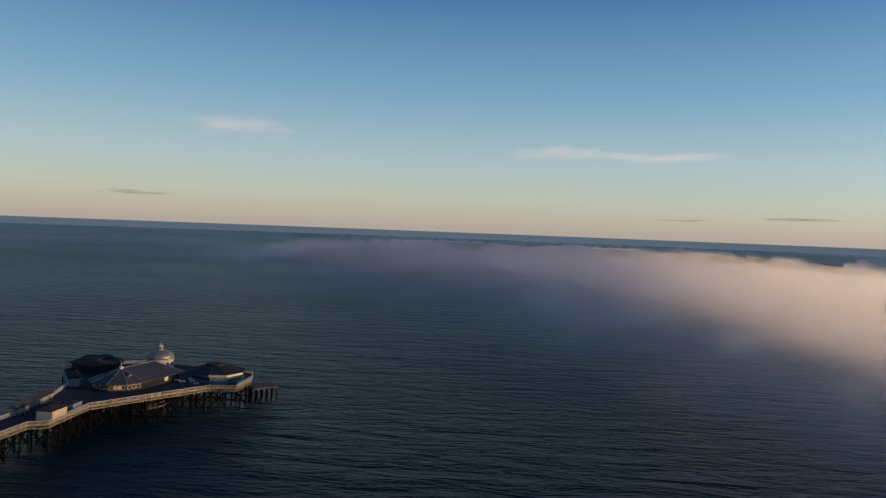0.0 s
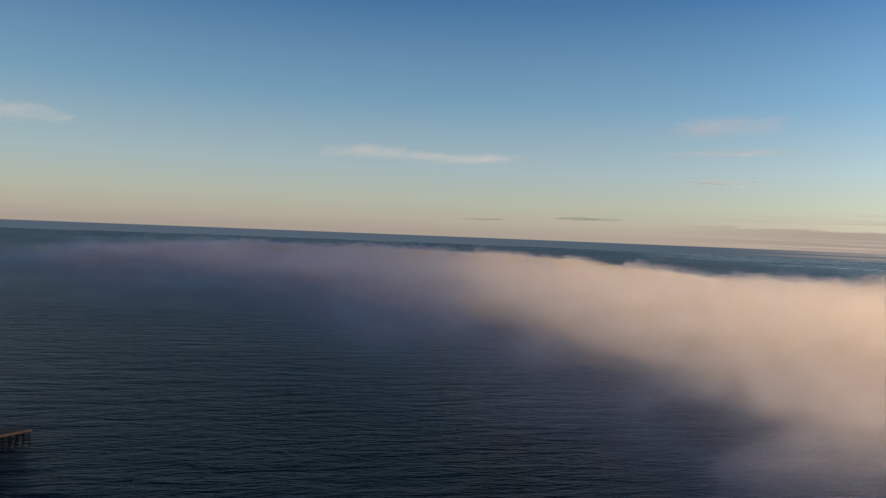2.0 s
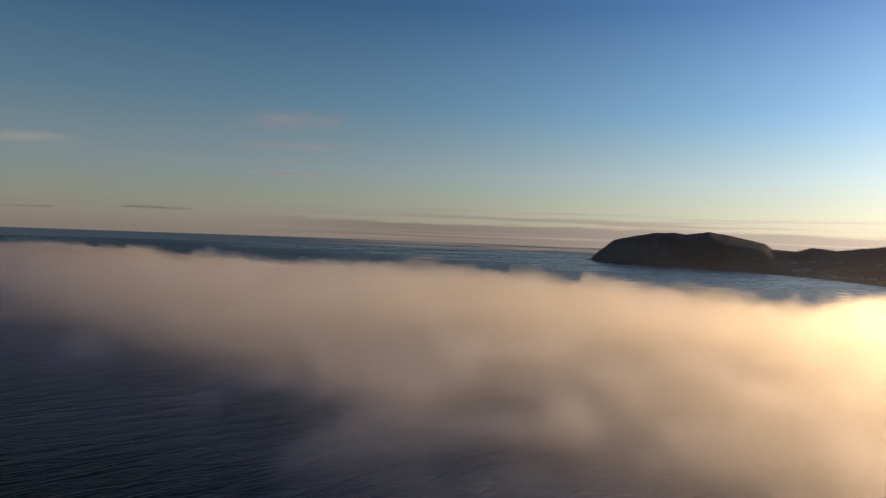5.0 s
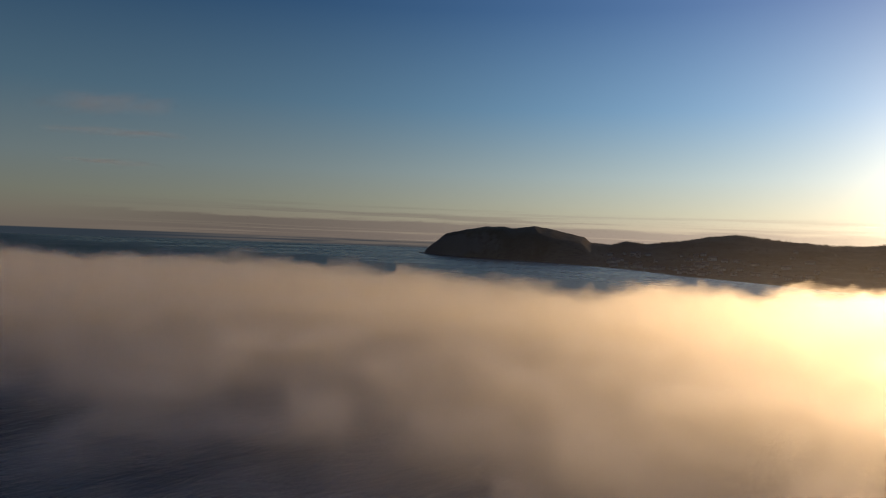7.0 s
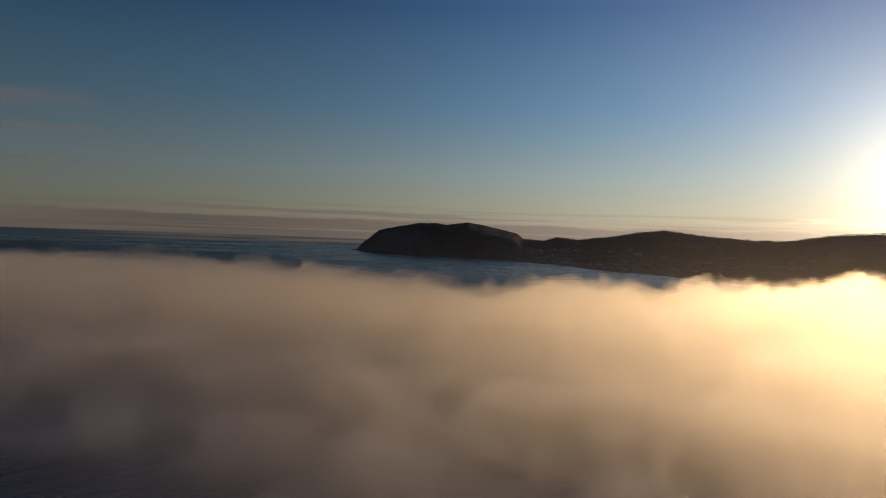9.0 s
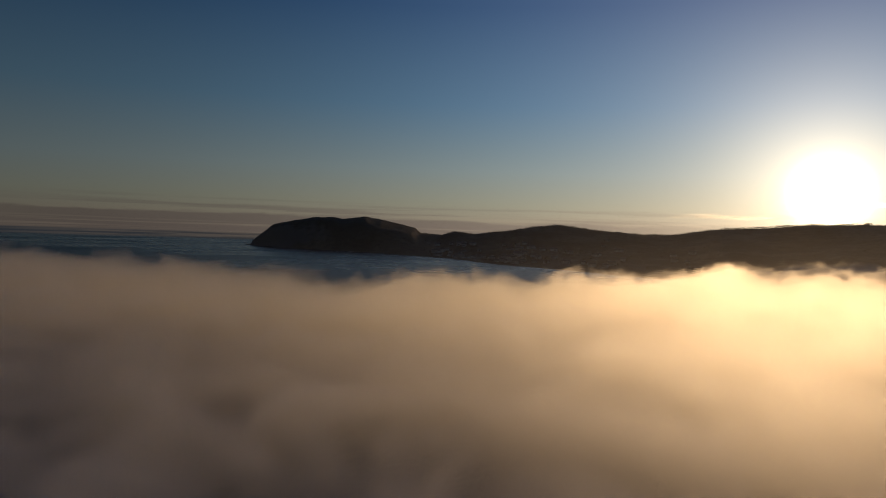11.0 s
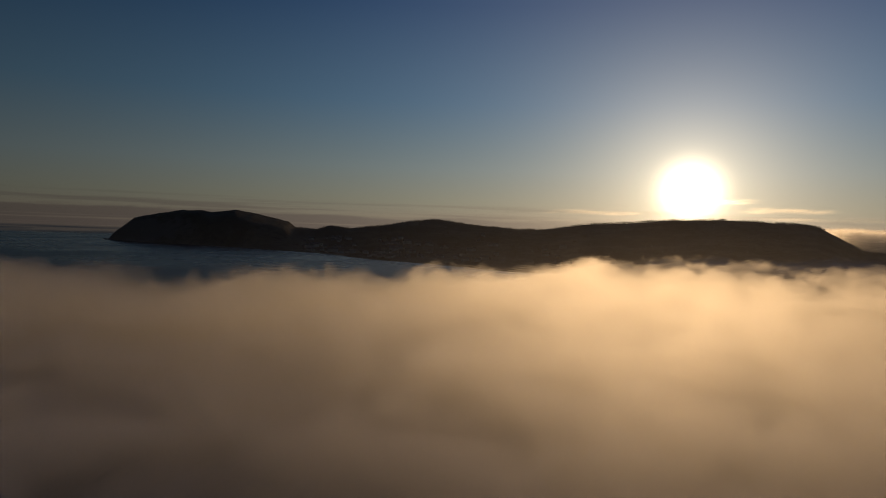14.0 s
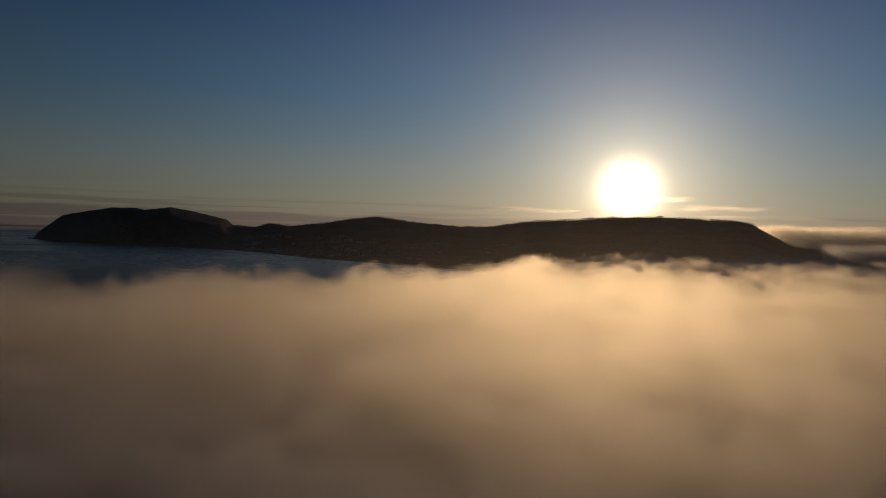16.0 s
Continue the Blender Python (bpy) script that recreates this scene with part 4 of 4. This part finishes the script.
landing_stage()
timber_fender()


def picnic_table(at, turn, label):
    t = thing("picnic_table", at, label, "table", turn, "tables outside the bar")
    bm = bmesh.new()
    box(bm, -0.9, 0.9, -0.4, 0.4, 0.72, 0.77, 0.01)
    part("tabletop", bm, M_WHITE, t)
    for y in (-0.7, 0.7):
        bm = bmesh.new()
        box(bm, -0.9, 0.9, y - 0.13, y + 0.13, 0.43, 0.47, 0.01)
        part("bench", bm, M_WHITE, t)
    for x in (-0.7, 0.7):
        for s in (-1, 1):
            part("leg", beam(bmesh.new(), (x, s * 0.72, 0.0), (x, s * 0.12, 0.72), 0.08, 0.06), M_WHITE, t)
    return t


table_one = picnic_table((-86.5, 257.5, DECK_Z), 30, "white painted picnic table on the pier deck")
for px, py, turn in ((-89.5, 256.0, 20), (-88.0, 260.5, 48), (-92.0, 258.0, 10), (-84.0, 254.0, 40)):
    copy_thing(table_one, pose(px, py, DECK_Z, 0, 0, turn))


# ------------------------------------------------------------------ the town under the hills
def house(size, height, label):
    t = thing("house", (0, 0, -50), label, "house", 0, "houses below the hill")
    sx, sy = size
    bm = bmesh.new()
    box(bm, -sx / 2, sx / 2, -sy / 2, sy / 2, -1.5, height)
    part("wall", bm, M_STUCCO, t)
    bm = bmesh.new()
    ex, ey, top = sx / 2 + 0.4, sy / 2 + 0.4, height + sy * 0.42
    vs = [bm.verts.new(v) for v in ((-ex, -ey, height), (ex, -ey, height), (ex, ey, height), (-ex, ey, height), (-ex, 0, top), (ex, 0, top))]
    for f in ((0, 1, 5, 4), (2, 3, 4, 5), (0, 4, 3), (1, 2, 5), (3, 2, 1, 0)):
        bm.faces.new([vs[i] for i in f])
    part("roof", bm, M_ROOFTILE, t)
    for x in (-sx / 2 + 0.6, sx / 2 - 0.6):
        bm = bmesh.new()
        box(bm, x - 0.4, x + 0.4, -0.35, 0.35, top - 1.0, top + 1.1)
        part("chimney", bm, M_STUCCO, t)
    pane = bmesh.new()
    box(pane, -0.55, 0.55, -sy / 2 - 0.05, -sy / 2 + 0.05, 0, 1.4)
    pane = mesh_of("window", pane, M_GLASS)
    for z in (1.0, height - 2.0):
        for x in (-sx / 3.2, 0, sx / 3.2):
            place_piece("window", pane, t, pose(x, 0, z))
    return t


def build_town():
    rng = random.Random(4)
    kinds = [house((11, 8), 5.4, "pale rendered two-storey house with a slate roof"), house((17, 9), 6.0, "pair of pale rendered houses under one slate roof"),
             house((26, 11), 8.5, "long pale rendered hotel with a slate roof")]
    used = set()
    count = 0
    for band, n, lo, hi in (((72.0, 79.0), 75, 0.06, 0.62), ((79.0, 84.5), 18, 0.05, 0.5), ((84.5, 92.0), 14, 0.08, 0.7)):
        for _ in range(n):
            a = rng.uniform(*band)
            shore = table(SHORE, a)
            r = shore + (3150 - shore) * (lo + (hi - lo) * rng.random() ** 1.2)
            x, y, z = land_point(a, r)
            key = (round(x / 22), round(y / 22))
            if z < 2 or key in used:
                continue
            used.add(key)
            k = rng.choices((0, 1, 2), (5, 4, 1))[0]
            turn = -a + 180 + rng.uniform(-35, 35) + 180
            m = pose(x, y, z, 0, 0, turn)
            if kinds[k].location.z < -40:
                kinds[k].matrix_basis = m
            else:
                copy_thing(kinds[k], m)
            count += 1


build_town()


def build_woods():
    """Bare and evergreen trees along the crest and in belts on the slopes."""
    rng = random.Random(9)
    verts, faces = [], []

    def clump(c, r):
        b = len(verts)
        for d in ((1, 0, 0), (-1, 0, 0), (0, 1, 0), (0, -1, 0), (0, 0, 1), (0, 0, -1)):
            q = r * rng.uniform(0.6, 1.25)
            verts.append((c[0] + d[0] * q, c[1] + d[1] * q, c[2] + d[2] * q * 0.85))
        for f in ((0, 2, 4), (2, 1, 4), (1, 3, 4), (3, 0, 4), (2, 0, 5), (1, 2, 5), (3, 1, 5), (0, 3, 5)):
            faces.append(tuple(b + i for i in f))

    def tree(a, r, h):
        x, y, z = land_point(a, r)
        if z < 3:
            return
        b = len(verts)
        for k in range(3):
            verts.append((x + 0.3 * math.cos(k * 2.1), y + 0.3 * math.sin(k * 2.1), z - 1))
        verts.append((x, y, z + h * 0.7))
        faces.extend(((b, b + 1, b + 3), (b + 1, b + 2, b + 3), (b + 2, b, b + 3)))
        for k in range(5):
            clump((x + rng.uniform(-0.3, 0.3) * h, y + rng.uniform(-0.3, 0.3) * h, z + h * rng.uniform(0.4, 0.95)), h * rng.uniform(0.12, 0.24))

    for _ in range(2600):
        a = rng.uniform(70.8, 108.5)
        if 84.0 < a < 86.5 and rng.random() < 0.6:
            continue
        dense = 0.5 + 0.5 * fbm(a * 0.9, 3.0)
        if rng.random() < dense + 0.15:
            tree(a, rng.uniform(3080, 3190), rng.uniform(2.2, 5.2) * (0.7 + 0.5 * dense) * (1.0 + 0.7 * float(smoothstep(90, 96, a))))
    for _ in range(1100):
        a = rng.uniform(71.0, 109.0)
        shore = table(SHORE, a)
        u = rng.uniform(0.08, 0.95)
        r = shore + (3150 - shore) * u
        if fbm(a * 0.6, u * 5.0, 2.0) > -0.05:
            tree(a, r, rng.uniform(4, 8))
    ob = link_mesh("woodland", verts, faces, M_LEAF)
    tagged(ob, "dark winter trees along the crest and slopes", "trees", kind="stuff")


build_woods()


# ------------------------------------------------------------------ clouds
def cloud_material(name, colour, opacity, through_share, forward=False):
    m = bpy.data.materials.new(name)
    m.use_nodes = True
    n = Nodes(m.node_tree)
    pos = n.add("ShaderNodeTexCoord").outputs["Object"]
    wisp = n.add("ShaderNodeAttribute", attribute_name="wisp").outputs["Fac"]
    grain = n.noise(n.scaled(pos, 0.16, 1.0, 1.0), 0.006, 4.0, 0.55, 0.8)
    a = n.math("MULTIPLY", n.smooth(n.math("ADD", wisp, n.math("MULTIPLY", n.math("SUBTRACT", grain, 0.5), 1.3)), 0.0, 1.9), opacity)
    dif = n.add("ShaderNodeBsdfDiffuse")
    dif.inputs[0].default_value = (*colour, 1)
    tra = n.add("ShaderNodeBsdfRefraction" if forward else "ShaderNodeBsdfTranslucent")
    tra.inputs[0].default_value = (*colour, 1)
    if forward:  # ice crystals bend the low sun's light onwards
        tra.inputs["Roughness"].default_value = 0.5
        tra.inputs["IOR"].default_value = 1.6
    s1 = n.add("ShaderNodeMixShader")
    s1.inputs[0].default_value = through_share
    n.put(dif.outputs[0], s1.inputs[1])
    n.put(tra.outputs[0], s1.inputs[2])
    s2 = n.add("ShaderNodeMixShader")
    n.put(a, s2.inputs[0])
    n.put(n.add("ShaderNodeBsdfTransparent").outputs[0], s2.inputs[1])
    n.put(s1.outputs[0], s2.inputs[2])
    o = n.add("ShaderNodeOutputMaterial")
    n.put(s2.outputs[0], o.inputs[0])
    return m


M_CLOUD = cloud_material("thin ice cloud", (0.97, 0.95, 0.94), 0.2, 0.1)
M_CLOUD_LIT = cloud_material("thin ice cloud lit from behind", (0.97, 0.95, 0.94), 0.27, 0.85)
M_SCUD = cloud_material("dark scud", (0.28, 0.27, 0.29), 0.3, 0.3)


def cloud(bearing, height, wide, high, lean, mat, label, seed):
    """A wisp some kilometres off: three curved veils, thick in the middle and fraying outwards."""
    far = 4600.0
    facing = 38.0 if bearing < 20 else -bearing  # the veils turn partly towards the sun
    slant = lean + math.tan(radians(height)) * math.tan(radians(bearing + facing))
    half_w, half_h = far * math.tan(radians(wide / 2)) / math.cos(radians(bearing + facing)), far * math.tan(radians(high / 2))
    verts, faces, amount = [], [], []
    nx, ny = 44, 14
    for layer in range(3):
        for j in range(ny + 1):
            for i in range(nx + 1):
                u, v = 2 * i / nx - 1, 2 * j / ny - 1
                bend = 0.35 * fbm(u * 1.5 + seed, layer * 0.4, 1.0)
                frayed = 0.8 * fbm(u * 2.2 + seed, v * 1.6 - u * 0.8, layer * 0.7, 4)
                body = 0.85 - (u * u) ** 1.2 - (v - bend * 0.6) ** 2 * 1.6 + frayed
                body *= min(1, (1 - abs(u)) * 4) * min(1, (1 - abs(v)) * 4)
                verts.append((u * half_w, v * half_h + slant * u * half_w, (layer - 1) * 60 * (1 - u * u)))
                amount.append(max(0.0, body))
        b = layer * (nx + 1) * (ny + 1)
        for j in range(ny):
            for i in range(nx):
                a = b + j * (nx + 1) + i
                faces.append((a, a + 1, a + nx + 2, a + nx + 1))
    me = bpy.data.meshes.new("cloud")
    me.from_pydata(verts, [], faces)
    me.polygons.foreach_set("use_smooth", [True] * len(me.polygons))
    at = me.attributes.new("wisp", "FLOAT", "POINT")
    at.data.foreach_set("value", np.array(amount, np.float32))
    me.materials.append(mat)
    ob = new("cloud", me)
    ob.visible_shadow = False
    b, e = radians(bearing), radians(height)
    place = Vector((60, 0, 66)) + Vector((math.sin(b) * math.cos(e), math.cos(b) * math.cos(e), math.sin(e))) * far
    ob.matrix_basis = Matrix.Translation(place) @ pose(0, 0, 0, 90, 0, facing)
    return tagged(ob, label, "cloud", kind="stuff")


M_CLOUD_GOLD = cloud_material("thin ice cloud close to the sun", (1.0, 0.95, 0.86), 0.09, 0.95, True)
PALE, DARK = "thin pale wisp of high cloud", "thin dark streak of low cloud"
cloud(-16.3, 7.1, 9.0, 2.0, -0.01, M_CLOUD, PALE, 1)
cloud(8.2, 6.15, 8.0, 1.7, 0.0, M_CLOUD, PALE, 2)
cloud(16.0, 5.9, 14.5, 1.2, -0.065, M_CLOUD, PALE, 3)
cloud(34.8, 8.5, 11.0, 2.2, 0.06, M_CLOUD_LIT, PALE, 4)
cloud(35.5, 6.6, 12.0, 0.8, 0.02, M_CLOUD_LIT, PALE, 5)
cloud(35.0, 4.5, 8.0, 0.6, 0.0, M_CLOUD_LIT, PALE, 6)
cloud(25.2, 1.55, 6.2, 0.38, 0.0, M_SCUD, DARK, 7)
cloud(17.4, 1.25, 4.6, 0.26, 0.0, M_SCUD, DARK, 8)
cloud(-23.5, 1.75, 6.5, 0.5, 0.0, M_SCUD, DARK, 9)
GOLD = "thin golden streak of cloud close to the sun"
cloud(105.8, 2.35, 8.0, 0.7, -0.01, M_CLOUD_GOLD, GOLD, 11)
cloud(108.5, 1.75, 11.0, 0.5, 0.0, M_CLOUD_GOLD, GOLD, 12)
cloud(92.5, 1.95, 9.0, 0.5, 0.0, M_CLOUD_GOLD, GOLD, 13)
cloud(101.0, 2.9, 9.0, 0.6, 0.01, M_CLOUD_GOLD, GOLD, 14)
